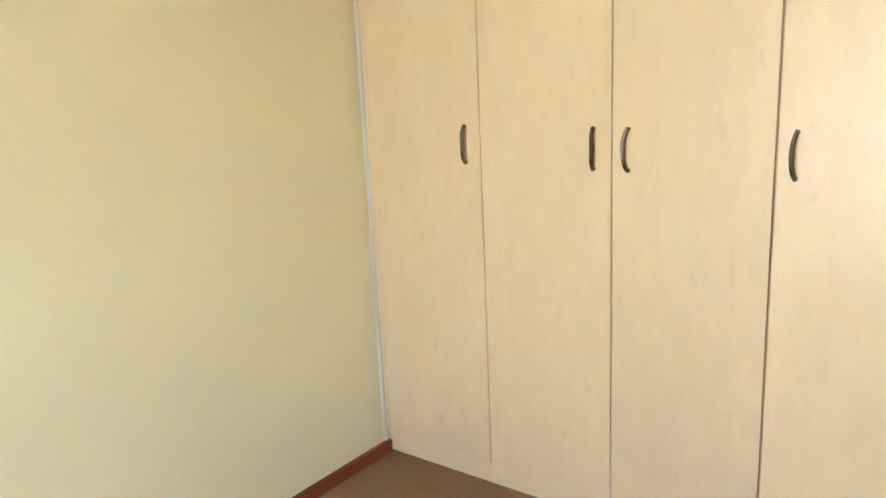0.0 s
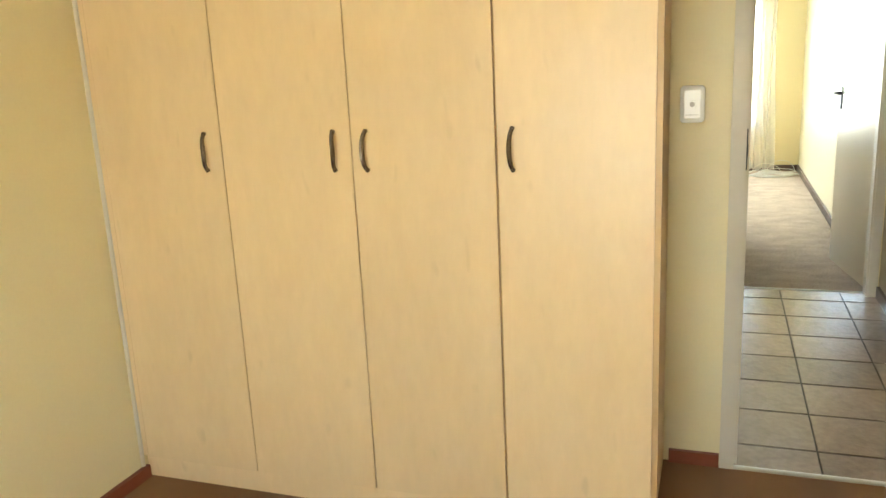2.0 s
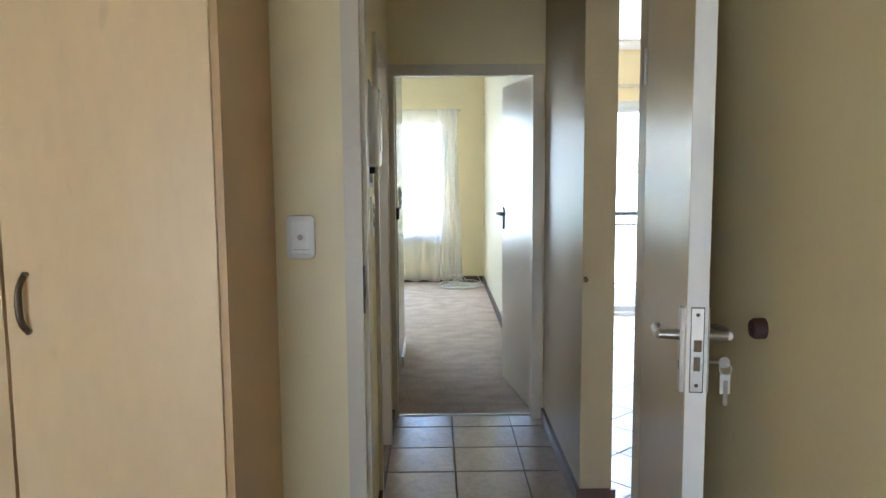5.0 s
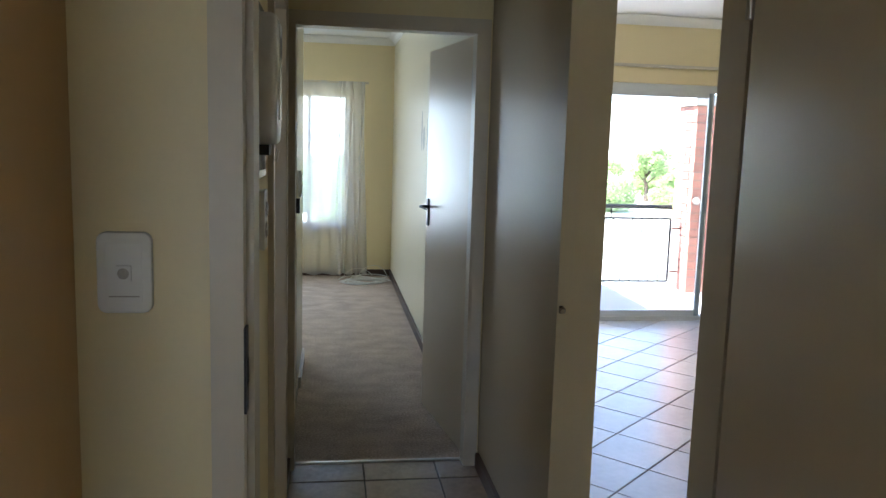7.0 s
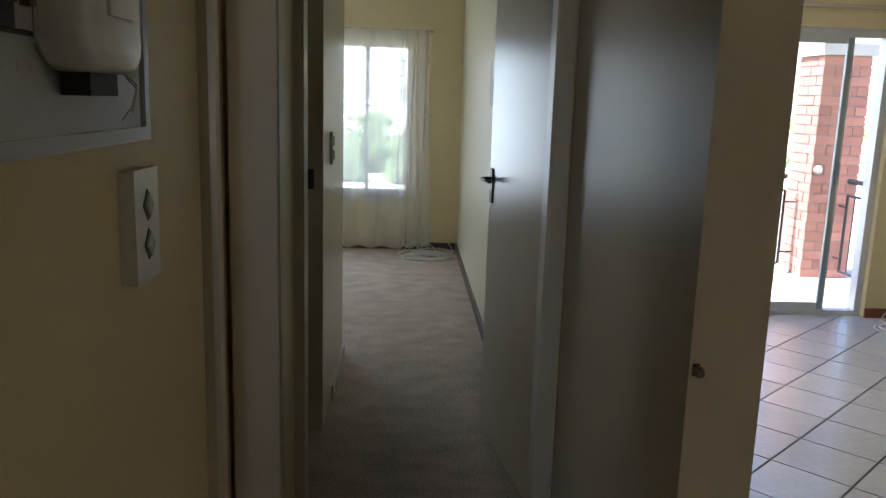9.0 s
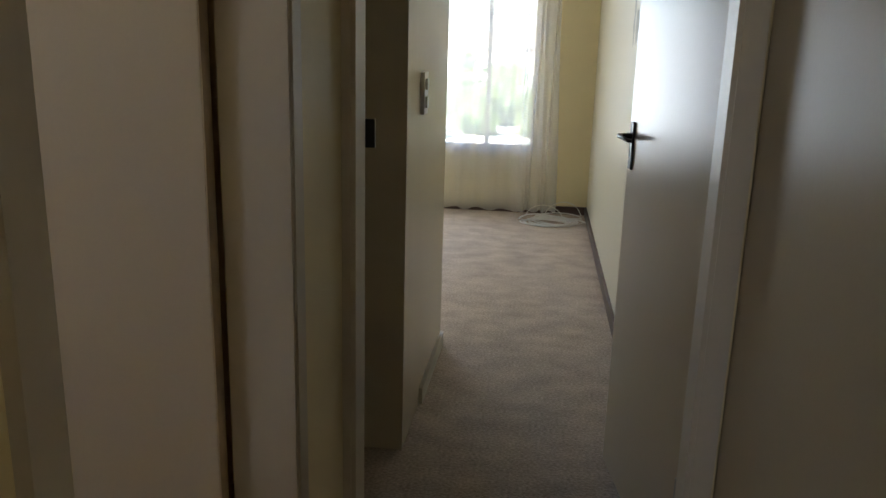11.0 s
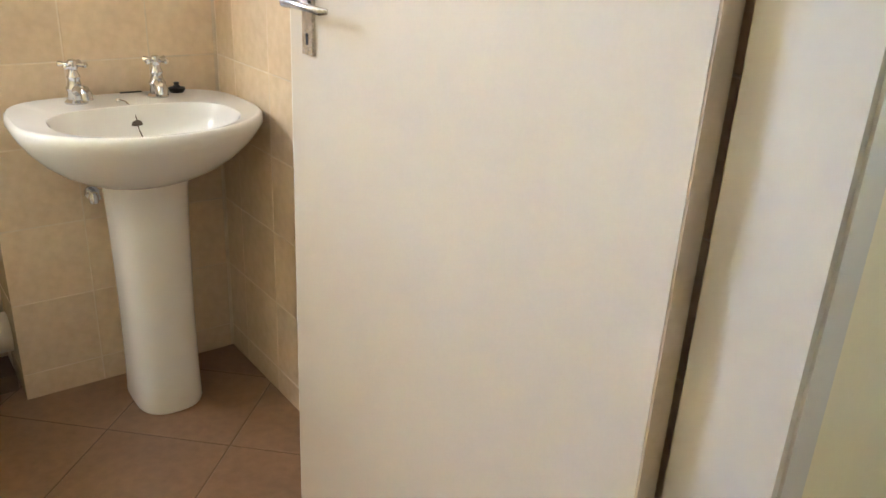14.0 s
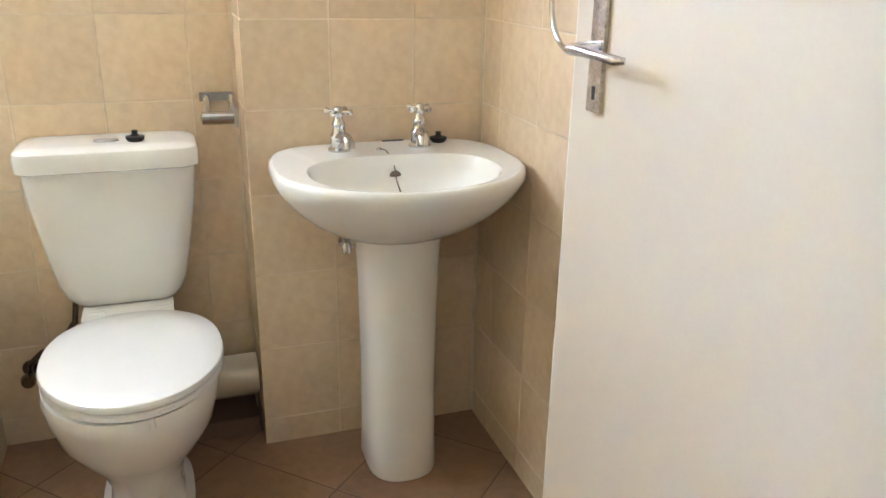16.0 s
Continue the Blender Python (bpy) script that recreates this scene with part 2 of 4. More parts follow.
def rounded(bm, r, seg=2, angle=30):
    """Round the sharp edges of a bmesh."""
    edges = [e for e in bm.edges if len(e.link_faces) == 2 and e.calc_face_angle(0) > radians(angle)]
    bmesh.ops.bevel(bm, geom=edges, offset=r, segments=seg, affect="EDGES", profile=0.5, clamp_overlap=True)
    return bm


def rbox(x0, y0, z0, x1, y1, z1, r=0.003, seg=2):
    return rounded(boxes((x0, y0, z0, x1, y1, z1)), r, seg)


def rings(bm, sections, cap=True):
    """Skin a row of closed sections (each a list of points)."""
    rows = [[bm.verts.new(p) for p in s] for s in sections]
    n = len(rows[0])
    for a, b in zip(rows, rows[1:]):
        for i in range(n):
            bm.faces.new((a[i], a[(i + 1) % n], b[(i + 1) % n], b[i]))
    if cap:
        bm.faces.new(list(reversed(rows[0])))
        bm.faces.new(rows[-1])
    return bm


def lathe(profile, n=24, axis="z", at=(0, 0, 0), cap=True):
    """Turn rows of (radius, height) round an axis."""
    out = []
    for r, h in profile:
        ring = []
        for i in range(n):
            c, s = r * math.cos(2 * math.pi * i / n), r * math.sin(2 * math.pi * i / n)
            v = {"z": (c, s, h), "y": (s, h, c), "x": (h, c, s)}[axis]
            ring.append(tuple(p + q for p, q in zip(v, at)))
        out.append(ring)
    return rings(bmesh.new(), out, cap)


def tube(points, r, n=8, flat=1.0, radii=None):
    """A round bar along points."""
    pts = [Vector(p) for p in points]
    out = []
    side = None
    for i, p in enumerate(pts):
        d = (pts[min(i + 1, len(pts) - 1)] - pts[max(i - 1, 0)]).normalized()
        if side is None:
            side = d.orthogonal().normalized()
        side = (side - d * side.dot(d)).normalized()
        up = d.cross(side)
        q = radii[i] if radii else r
        out.append([p + side * (q * math.cos(2 * math.pi * k / n)) + up * (q * flat * math.sin(2 * math.pi * k / n)) for k in range(n)])
    return rings(bmesh.new(), out)


def mesh_of(name, bm, mat, smooth=False):
    me = bpy.data.meshes.new(name)
    bmesh.ops.recalc_face_normals(bm, faces=bm.faces)
    bm.to_mesh(me)
    bm.free()
    me.materials.append(mat)
    if smooth:
        for p in me.polygons:
            p.use_smooth = True
        me.set_sharp_from_angle(angle=radians(38))
    return me


def thing(name, label, category, m=None, group="", kind=""):
    ob = new(name)
    ob.empty_display_size = 0.05
    if m is not None:
        ob.matrix_world = m
    return tagged(ob, label, category, group, kind)


def part(name, bm, mat, parent, label="", smooth=True, m=None):
    ob = new(name, mesh_of(name, bm, mat, smooth))
    ob.parent = parent
    if m is not None:
        ob.matrix_local = m
    return tagged(ob, label)


def single(name, bm, mat, label, category, smooth=True, m=None, group=""):
    ob = new(name, mesh_of(name, bm, mat, smooth))
    if m is not None:
        ob.matrix_world = m
    return tagged(ob, label, category, group)


def structure(name, bm, mat, label, category, smooth=False):
    ob = new(name, mesh_of(name, bm, mat, smooth))
    return tagged(ob, label, category, kind="structure")


# ---- plan ----
CEIL = 2.63
DOOR_H = 2.03
WALL_L, WALL_R = -0.05, 0.85          # corridor
LIV_R, LIV_Y = 4.48, 5.31             # living room
FAR_Y, FAR_R = 7.65, 0.835            # far bedroom
BED_L, BED_R, BED_Y = -2.14, 0.86, -4.3

# walls
structure("wall_bedroom_left", boxes((-2.30, BED_Y, 0, BED_L, 0.0, CEIL)), M_wall, "plain cream painted bedroom wall", "wall")
structure("wall_bedroom_back", boxes((-2.30, -4.41, 0, -1.25, BED_Y, CEIL), (0.15, -4.41, 0, 0.97, BED_Y, CEIL),
                                     (-1.25, -4.41, 0, 0.15, BED_Y, 0.45), (-1.25, -4.41, 1.65, 0.15, BED_Y, CEIL)),
          M_wall, "cream painted bedroom wall with a window", "wall")
structure("wall_bedroom_right", boxes((BED_R, BED_Y, 0, 0.97, 0.0, CEIL)), M_wall, "plain cream painted bedroom wall beside the door", "wall")
structure("wall_bedroom_door", boxes((-2.30, 0, 0, -0.03, 0.11, CEIL), (0.855, 0, 0, 0.97, 0.11, CEIL), (-0.03, 0, 2.06, 0.855, 0.11, CEIL)),
          M_wall, "cream painted wall with the bedroom doorway", "wall")
structure("wall_corridor_left", boxes((-0.16, 0.11, -0.05, WALL_L, 1.175, CEIL), (-0.16, 1.93, -0.05, WALL_L, 2.33, CEIL), (-0.16, 1.175, 2.05, WALL_L, 1.93, CEIL)),
          M_wall, "cream painted corridor wall with the bathroom doorway", "wall")
structure("wall_far_door", boxes((-2.80, 2.33, 0, -0.05, 2.44, CEIL), (0.82, 2.33, 0, WALL_R, 2.44, CEIL), (-0.05, 2.33, 2.05, 0.82, 2.44, CEIL)),
          M_wall, "cream painted wall with the far bedroom doorway", "wall")
structure("wall_pier", rounded(boxes((WALL_R, 1.14, -0.05, 0.992, 2.44, CEIL)), 0.006), M_pier_shade, "cream painted pier between corridor and living room", "wall")
structure("wall_far_right", boxes((FAR_R, 2.44, 0, 1.0, FAR_Y + 0.12, CEIL)), M_enamel, "long cream painted far bedroom wall", "wall")
structure("wall_far_window", boxes((-2.80, FAR_Y, 0, -2.40, FAR_Y + 0.12, CEIL), (0.33, FAR_Y, 0, FAR_R, FAR_Y + 0.12, CEIL),
                                   (-2.40, FAR_Y, 0, 0.33, FAR_Y + 0.12, 0.57), (-2.40, FAR_Y, 2.01, 0.33, FAR_Y + 0.12, CEIL)),
          M_wall, "yellow-cream painted wall with the curtained window", "wall")
structure("wall_far_left", boxes((-2.80, 2.44, 0, -2.70, FAR_Y, CEIL)), M_wall, "plain cream far bedroom wall", "wall")
structure("wall_far_stub", rounded(boxes((-2.70, 3.16, 0, -0.045, 4.24, CEIL)), 0.004), M_gloss, "cream enamelled wall end inside the far bedroom", "wall")
# Unseen wall, set well back so less light bounces onto the pier.
structure("wall_living_back", boxes((0.97, -1.71, 0, 4.60, -1.60, CEIL)), M_wall, "unseen plain cream wall closing the living room", "wall")
structure("wall_living_right", boxes((LIV_R, -1.60, 0, 4.60, LIV_Y, CEIL)), M_wall, "plain cream living room wall", "wall")
structure("wall_living_glass", boxes((1.0, LIV_Y, 0, 1.32, LIV_Y + 0.15, CEIL), (3.74, LIV_Y, 0, 4.60, LIV_Y + 0.15, CEIL), (1.32, LIV_Y, 2.08, 3.74, LIV_Y + 0.15, CEIL)),
          M_wall, "cream living room wall round the sliding door", "wall")
wall_toilet = structure("wall_bathroom_outer", boxes((-2.30, 0.11, 0, -2.066, 0.27, CEIL), (-2.30, 0.97, 0, -2.066, 2.061, CEIL),
                                                     (-2.30, 0.27, 0, -2.066, 0.97, 1.5), (-2.30, 0.27, 2.15, -2.066, 0.97, CEIL)),
                        M_grout_w, "beige tiled bathroom wall behind the toilet", "wall")
wall_duct = structure("wall_bathroom_duct", boxes((-2.066, 1.466, -0.05, -1.866, 2.061, CEIL)), M_grout_w, "beige tiled pipe duct behind the basin", "wall")
wall_side = structure("wall_bathroom_side", boxes((-2.30, 2.061, -0.05, -0.16, 2.33, CEIL)), M_grout_w, "beige tiled bathroom wall beside the basin", "wall")

# rubbed grey smudges where the door leaf and furniture met the wall
M_smudge = material("grey rubbed smudge", (0.42, 0.40, 0.34), 0.5, vary=0.25, scale=12, fine=60, bump=0.02)
rub = random.Random(3)
for k, (y, z, w, h) in enumerate(((4.86, 1.62, 0.05, 0.34), (4.72, 1.55, 0.09, 0.20), (4.52, 1.58, 0.05, 0.28))):
    bm = bmesh.new()
    ring = [(y + w * math.cos(a) * rub.uniform(0.45, 1.0), z + h * 0.5 * math.sin(a) * rub.uniform(0.7, 1.0)) for a in [2 * math.pi * i / 22 for i in range(22)]]
    rings(bm, [[(FAR_R - d, u, v) for u, v in ring] for d in (-0.002, 0.0008)])
    structure("trim_wall_smudge", bm, M_smudge, "grey rubbed smudge on the cream wall", "smudge")

# floors
structure("floor_bedroom", boxes((BED_L, BED_Y, -0.2, BED_R, 0.0, 0.0)), M_carpet_b, "brown short-pile bedroom carpet", "carpet")
floor_cor = structure("floor_corridor", boxes((-0.16, 0.0, -0.2, 1.0, 2.40, -0.0042)), M_grout, "slate-brown tiled corridor floor", "floor")
floor_liv = structure("floor_living", boxes((1.0, -1.6, -0.2, 4.6, LIV_Y + 0.15, -0.004), (0.97, -1.6, -0.2, 1.0, 0.0, -0.004)), M_grout, "grey tiled living room floor laid diagonally", "floor")
structure("floor_far_bedroom", boxes((-2.8, 2.40, -0.2, FAR_R, FAR_Y, 0.0)), M_carpet_f, "worn beige-grey far bedroom carpet", "carpet")
floor_bath = structure("floor_bathroom", boxes((-2.3, 0.11, -0.2, -0.16, 2.061, -0.0015)), M_grout_b, "brown tiled bathroom floor laid diagonally", "floor")

# ceilings
structure("ceiling", boxes((-2.8, -4.41, CEIL, 1.0, FAR_Y + 0.12, CEIL + 0.12)), M_ceiling, "flat white painted ceiling", "ceiling")
structure("ceiling_living", boxes((1.0, -1.71, CEIL, 4.6, LIV_Y + 0.15, CEIL + 0.12)), M_ceiling, "flat white living room ceiling", "ceiling")


def cornice(name, p, q, inward, label):
    """A coved cornice from p to q, whose curve turns towards inward."""
    p, q, n = Vector(p), Vector(q), Vector(inward)
    curve = [(0, 0), (0.075, 0), (0.075, -0.012), (0.05, -0.022), (0.03, -0.04), (0.015, -0.062), (0.012, -0.075), (0, -0.075)]
    bm = bmesh.new()
    secs = [[e + n * u + Vector((0, 0, CEIL - 0.001 + v)) for u, v in curve] for e in (p, q)]
    rings(bm, secs)
    structure(name, bm, M_ceiling, label, "cornice", smooth=True)


cornice("cornice_far_window", (-2.7, FAR_Y, 0), (FAR_R, FAR_Y, 0), (0, -1, 0), "white coved cornice over the window wall")
cornice("cornice_far_right", (FAR_R, FAR_Y - 0.076, 0), (FAR_R, 2.44, 0), (-1, 0, 0), "white coved cornice along the side wall")
cornice("cornice_living", (1.0, LIV_Y, 0), (LIV_R, LIV_Y, 0), (0, -1, 0), "white coved cornice over the sliding door")
cornice("cornice_living_right", (LIV_R, LIV_Y - 0.076, 0), (LIV_R, -1.6, 0), (-1, 0, 0), "white coved cornice along the living room wall")


def baseboard(name, x0, y0, x1, y1, mat, label, h=0.07):
    structure(name, rounded(boxes((x0, y0, 0, x1, y1, h)), 0.004), mat, label, "baseboard", smooth=True)


baseboard("baseboard_bedroom_left", BED_L, BED_Y, BED_L + 0.018, -0.60, M_skirt_red, "red-brown varnished timber skirting", h=0.05)
baseboard("baseboard_bedroom_door", -0.23, -0.018, -0.052, 0.0, M_skirt_red, "short red-brown skirting beside the door frame", h=0.05)
baseboard("baseboard_bedroom_right", BED_R - 0.018, BED_Y, BED_R, -0.05, M_skirt_red, "red-brown skirting behind the door", h=0.05)
baseboard("baseboard_corridor_left", WALL_L, 0.16, WALL_L + 0.016, 1.148, M_skirt_dark, "dark brown corridor skirting")
baseboard("baseboard_corridor_left_end", WALL_L, 1.97, WALL_L + 0.016, 2.30, M_skirt_dark, "short dark brown corridor skirting")
baseboard("baseboard_pier", WALL_R - 0.018, 1.14, WALL_R, 2.30, M_skirt_dark, "dark brown skirting along the pier")
baseboard("baseboard_pier_end", WALL_R - 0.018, 1.122, 1.008, 1.14, M_skirt_dark, "dark brown skirting round the pier end")
baseboard("baseboard_far_right", FAR_R - 0.018, 2.50, FAR_R, FAR_Y, M_skirt_dark, "dark brown far bedroom skirting")
baseboard("baseboard_far_window", -2.7, FAR_Y - 0.018, FAR_R - 0.018, FAR_Y, M_skirt_dark, "dark brown skirting below the window")
baseboard("baseboard_far_stub", -0.045, 3.55, -0.03, 4.24, M_frame, "pale painted skirting on the wall end")
baseboard("baseboard_living", 3.74, LIV_Y - 0.018, LIV_R, LIV_Y, M_skirt_red, "red-brown skirting beside the sliding door")
baseboard("baseboard_living_right", LIV_R - 0.018, -1.6, LIV_R, LIV_Y - 0.018, M_skirt_red, "red-brown living room skirting")


def threshold(name, x0, x1, y, label):
    bm = bmesh.new()
    prof = [(-0.016, 0.0), (-0.012, 0.004), (0, 0.0055), (0.012, 0.004), (0.016, 0.0)]
    rings(bm, [[(x, y + u, v) for u, v in prof] for x in (x0, x1)])
    structure(name, bm, M_steel, label, "threshold strip", smooth=True)


threshold("threshold_bedroom", 0.0, 0.82, 0.0, "aluminium carpet strip in the bedroom doorway")
threshold("threshold_far", -0.028, 0.79, 2.40, "aluminium carpet strip in the far doorway")


# ---- door frames and leaves ----
def door_frame(name, label, a0, a1, d0, d1, along="x", rebate=0.045, stop_side=1):
    """A pressed steel frame round an opening from a0 to a1, through a wall from d0 to d1."""
    frame_ob = thing(name, label, "door frame", kind="structure")
    face, lip = 0.05, 0.018

    def put(nm, u0, u1, z0, z1):
        def tr(u0, v0, z0, u1, v1, z1):
            return (u0, v0, z0, u1, v1, z1) if along == "x" else (v0, u0, z0, v1, u1, z1)
        return tr(u0, d0 - lip, z0, u1, d1 + lip, z1)

    bm = rounded(boxes(put("l", a0 - face, a0, 0, DOOR_H)), 0.007, 3)
    part("jamb", bm, M_frame, frame_ob)
    bm = rounded(boxes(put("r", a1, a1 + face, 0, DOOR_H)), 0.007, 3)
    part("jamb", bm, M_frame, frame_ob)
    bm = rounded(boxes(put("h", a0 - face, a1 + face, DOOR_H, DOOR_H + face)), 0.007, 3)
    part("head", bm, M_frame, frame_ob)
    s0, s1 = (d0 - lip + rebate, d1 + lip - 0.004) if stop_side > 0 else (d0 - lip + 0.004, d1 + lip - rebate)

    def stop(u0, u1, z0, z1):
        b = (u0, s0, z0, u1, s1, z1) if along == "x" else (s0, u0, z0, s1, u1, z1)
        return rounded(boxes(b), 0.004, 2)
    part("stop", stop(a0, a0 + 0.012, 0, DOOR_H - 0.012), M_frame, frame_ob)
    part("stop", stop(a1 - 0.012, a1, 0, DOOR_H - 0.012), M_frame, frame_ob)
    part("stop", stop(a0, a1, DOOR_H - 0.012, DOOR_H), M_frame, frame_ob)
    return frame_ob


f_bed = door_frame("door_frame_bedroom", "off-white steel door frame of the bedroom", 0.0, 0.832, 0.0, 0.11)
f_far = door_frame("door_frame_far", "off-white steel door frame of the far bedroom", -0.03, 0.79, 2.33, 2.44, stop_side=-1)
door_frame("door_frame_bathroom", "off-white steel door frame of the bathroom", 1.200, 1.914, -0.15, -0.05, along="y", rebate=0.05, stop_side=1)
part("strike_plate", rbox(0.0, -0.0185, 1.105, 0.004, 0.014, 1.242, 0.001), M_blacksteel, f_bed, "dark metal strike plate")
part("strike_hole", rbox(0.0035, -0.010, 1.15, 0.0055, 0.007, 1.19, 0.0005), M_black, f_bed)
part("strike_plate", rbox(-0.029, 2.446, 1.190, -0.002, 2.4575, 1.258, 0.001), M_blacksteel, f_far, "dark metal strike plate")


def lever_set(leaf, u, z, y, side, flip=1, mat=M_steel, plate_h=0.15, drop=0.105):
    """A lever handle on a back plate on the leaf's face y; side: -1 or 1, the way the face looks; flip: the way the lever points."""
    plate = part("handle_plate", rounded(boxes((u - 0.016, min(y, y + side * 0.007), z - drop, u + 0.016, max(y, y + side * 0.007), z - drop + plate_h)), 0.004, 2),
                 mat, leaf, "worn metal handle plate")
    neck = lathe([(0.010, 0), (0.010, 0.03), (0.008, 0.045)], 14, "y", (u, y, z))
    if side < 0:
        bmesh.ops.scale(neck, vec=(1, -1, 1), verts=neck.verts, space=Matrix.Translation((-u, -y, -z)))
    part("lever_neck", neck, mat, plate)
    yy = y + side * 0.045
    pts = [(u - flip * 0.004, yy, z), (u + flip * 0.03, yy + side * 0.004, z + 0.001), (u + flip * 0.07, yy + side * 0.002, z - 0.001),
           (u + flip * 0.10, yy - side * 0.004, z - 0.004), (u + flip * 0.108, yy - side * 0.012, z - 0.004)]
    part("lever", tube(pts, 0.0085, 12, radii=[0.0085, 0.007, 0.0062, 0.0066, 0.0045]), mat, plate)
    part("keyhole", rbox(u - 0.003, min(y + side * 0.0065, y + side * 0.0078), z - 0.068, u + 0.003, max(y + side * 0.0065, y + side * 0.0078), z - 0.05, 0.001, 1), M_black, plate)
    return plate


def door(name, label, width, m, thick=0.04, start=0.002, mat=None):
    """A flush leaf, hinge edge at the pose, running along its x; its front looks along -y."""
    d = thing(name, label, "door", m)
    part("leaf", rounded(boxes((start, 0.0, 0.012, width, thick, DOOR_H - 0.004)), 0.0025, 2), mat or M_gloss, d)
    part("leaf_edge", rounded(boxes((width, 0.001, 0.013, width + 0.003, thick - 0.001, DOOR_H - 0.005)), 0.001, 1), M_leafedge, d, "white painted door edge")
    return d


# bedroom door, open into the bedroom
d1 = door("door_bedroom", "cream flush door standing open, silver lever lock", 0.805, pose(0.808, -0.005, 0, 0, 0, -99.15))
lever_set(d1, 0.765, 1.205, 0.0, -1, -1, M_nickel, 0.165, 0.11)
lever_set(d1, 0.765, 1.205, 0.04, 1, -1, M_nickel, 0.165, 0.11)
fore = part("lock_forend", rounded(boxes((0.8075, 0.009, 1.105, 0.8105, 0.031, 1.265)), 0.0012, 1), M_steel, d1, "steel mortice lock plate")
# Dark metal rim behind the plate stands in for the gap's shade.
part("lock_gap_shade", rounded(boxes((0.8060, 0.0072, 1.1025, 0.8086, 0.0328, 1.2675)), 0.0005, 1), M_pewter, d1, "dark backing that stands for shade round the lock plate")
part("latch", rbox(0.810, 0.013, 1.183, 0.816, 0.027, 1.205, 0.002), M_pewter, fore)
part("bolt_slot", rbox(0.8103, 0.014, 1.145, 0.8113, 0.026, 1.172, 0.0005, 1), M_pewter, fore)
for z in (1.117, 1.253):
    part("screw", lathe([(0.004, 0), (0.0035, 0.0012)], 10, "x", (0.8103, 0.02, z)), M_pewter, fore)
for z in (0.3, 1.75):
    part("hinge", lathe([(0.007, 0), (0.007, 0.1)], 12, "z", (0.0, -0.006, z)), M_steel, d1)
key = thing("key", "steel key in the lock with a pale oval tag", "key", pose(0.808, -0.005, 0, 0, 0, -99.15))
part("shank", tube([(0.765, 0.047, 1.152), (0.765, 0.072, 1.152)], 0.0028, 8), M_nickel, key)
part("bow", lathe([(0.011, -0.0012), (0.011, 0.0012)], 16, "x", (0.765, 0.079, 1.152)), M_nickel, key)
part("ring", tube([(0.765 + 0.002 * math.sin(a), 0.082 + 0.011 * math.sin(a), 1.138 + 0.011 * math.cos(a)) for a in [i * math.pi / 10 for i in range(21)]], 0.0012, 6), M_steel, key)
part("tag", rounded(boxes((0.7635, 0.072, 1.090, 0.7665, 0.091, 1.128)), 0.006, 2), M_cable, key, "pale plastic oval tag")
part("second_key", rounded(boxes((0.768, 0.078, 1.068, 0.770, 0.086, 1.117)), 0.001, 1), M_nickel, key)

# far bedroom door, open into the far room
d2 = door("door_far_bedroom", "cream gloss flush door standing open, dark lever", 0.77, pose(0.8345, 2.458, 0, 0, 0, 98.6), mat=M_gloss_worn)
lever_set(d2, 0.725, 1.17, 0.04, 1, -1, M_blacksteel)
lever_set(d2, 0.725, 1.17, 0.0, -1, -1, M_blacksteel)
for z in (0.28, 1.78):
    part("hinge", lathe([(0.007, 0), (0.007, 0.1)], 12, "z", (-0.002, 0.046, z)), M_steel, d2)

# bathroom door, open into the bathroom, square to the corridor
d3 = door("door_bathroom", "off-white flush bathroom door standing open", 0.803, pose(-0.196, 1.920, 0, 0, 0, 182.1), start=-0.011)
lever_set(d3, 0.737, 1.137, 0.04, 1, -1, M_pitted, 0.21, 0.085)
lever_set(d3, 0.737, 1.137, 0.0, -1, -1, M_pitted, 0.21, 0.085)
for z in (0.28, 1.78):
    part("hinge", lathe([(0.007, 0), (0.007, 0.1)], 12, "z", (-0.004, -0.006, z)), M_steel, d3)

part("hinge_edge", rounded(boxes((-0.014, 0.001, 0.013, -0.011, 0.039, DOOR_H - 0.005)), 0.001, 1), M_tanedge, d3, "tan hinge-side edge")

# ---- bedroom things ----
FRONT = -0.62
SEAMS = (-2.108, -1.626, -1.158, -0.698, -0.247)
HANDLES = (-1.685, -1.216, -1.105, -0.646)
wardrobe = thing("wardrobe", "tall four-door maple melamine built-in wardrobe", "wardrobe", pose(0, 0, 0))
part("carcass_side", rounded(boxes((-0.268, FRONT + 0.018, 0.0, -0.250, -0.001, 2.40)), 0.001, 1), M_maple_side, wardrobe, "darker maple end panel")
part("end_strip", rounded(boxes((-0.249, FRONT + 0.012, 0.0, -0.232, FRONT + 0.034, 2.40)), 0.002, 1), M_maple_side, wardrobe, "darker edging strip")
part("carcass_top", boxes((BED_L, FRONT + 0.02, 2.38, -0.268, -0.001, 2.40)), M_maple, wardrobe)
part("filler_strip", rounded(boxes((BED_L + 0.001, FRONT + 0.004, 0.10, SEAMS[0] - 0.003, FRONT + 0.02, 2.38)), 0.001, 1), M_maple, wardrobe)
part("plinth", rounded(boxes((BED_L + 0.001, FRONT + 0.03, 0.0, -0.268, FRONT + 0.046, 0.095)), 0.001, 1), M_maple, wardrobe, "recessed maple plinth")
part("back_panel", boxes((BED_L + 0.001, -0.012, 0.10, -0.268, -0.002, 2.38)), M_maple, wardrobe)
for x in SEAMS[1:4]:
    part("divider", boxes((x - 0.008, FRONT + 0.0178, 0.10, x + 0.008, -0.014, 2.378)), M_edge, wardrobe)
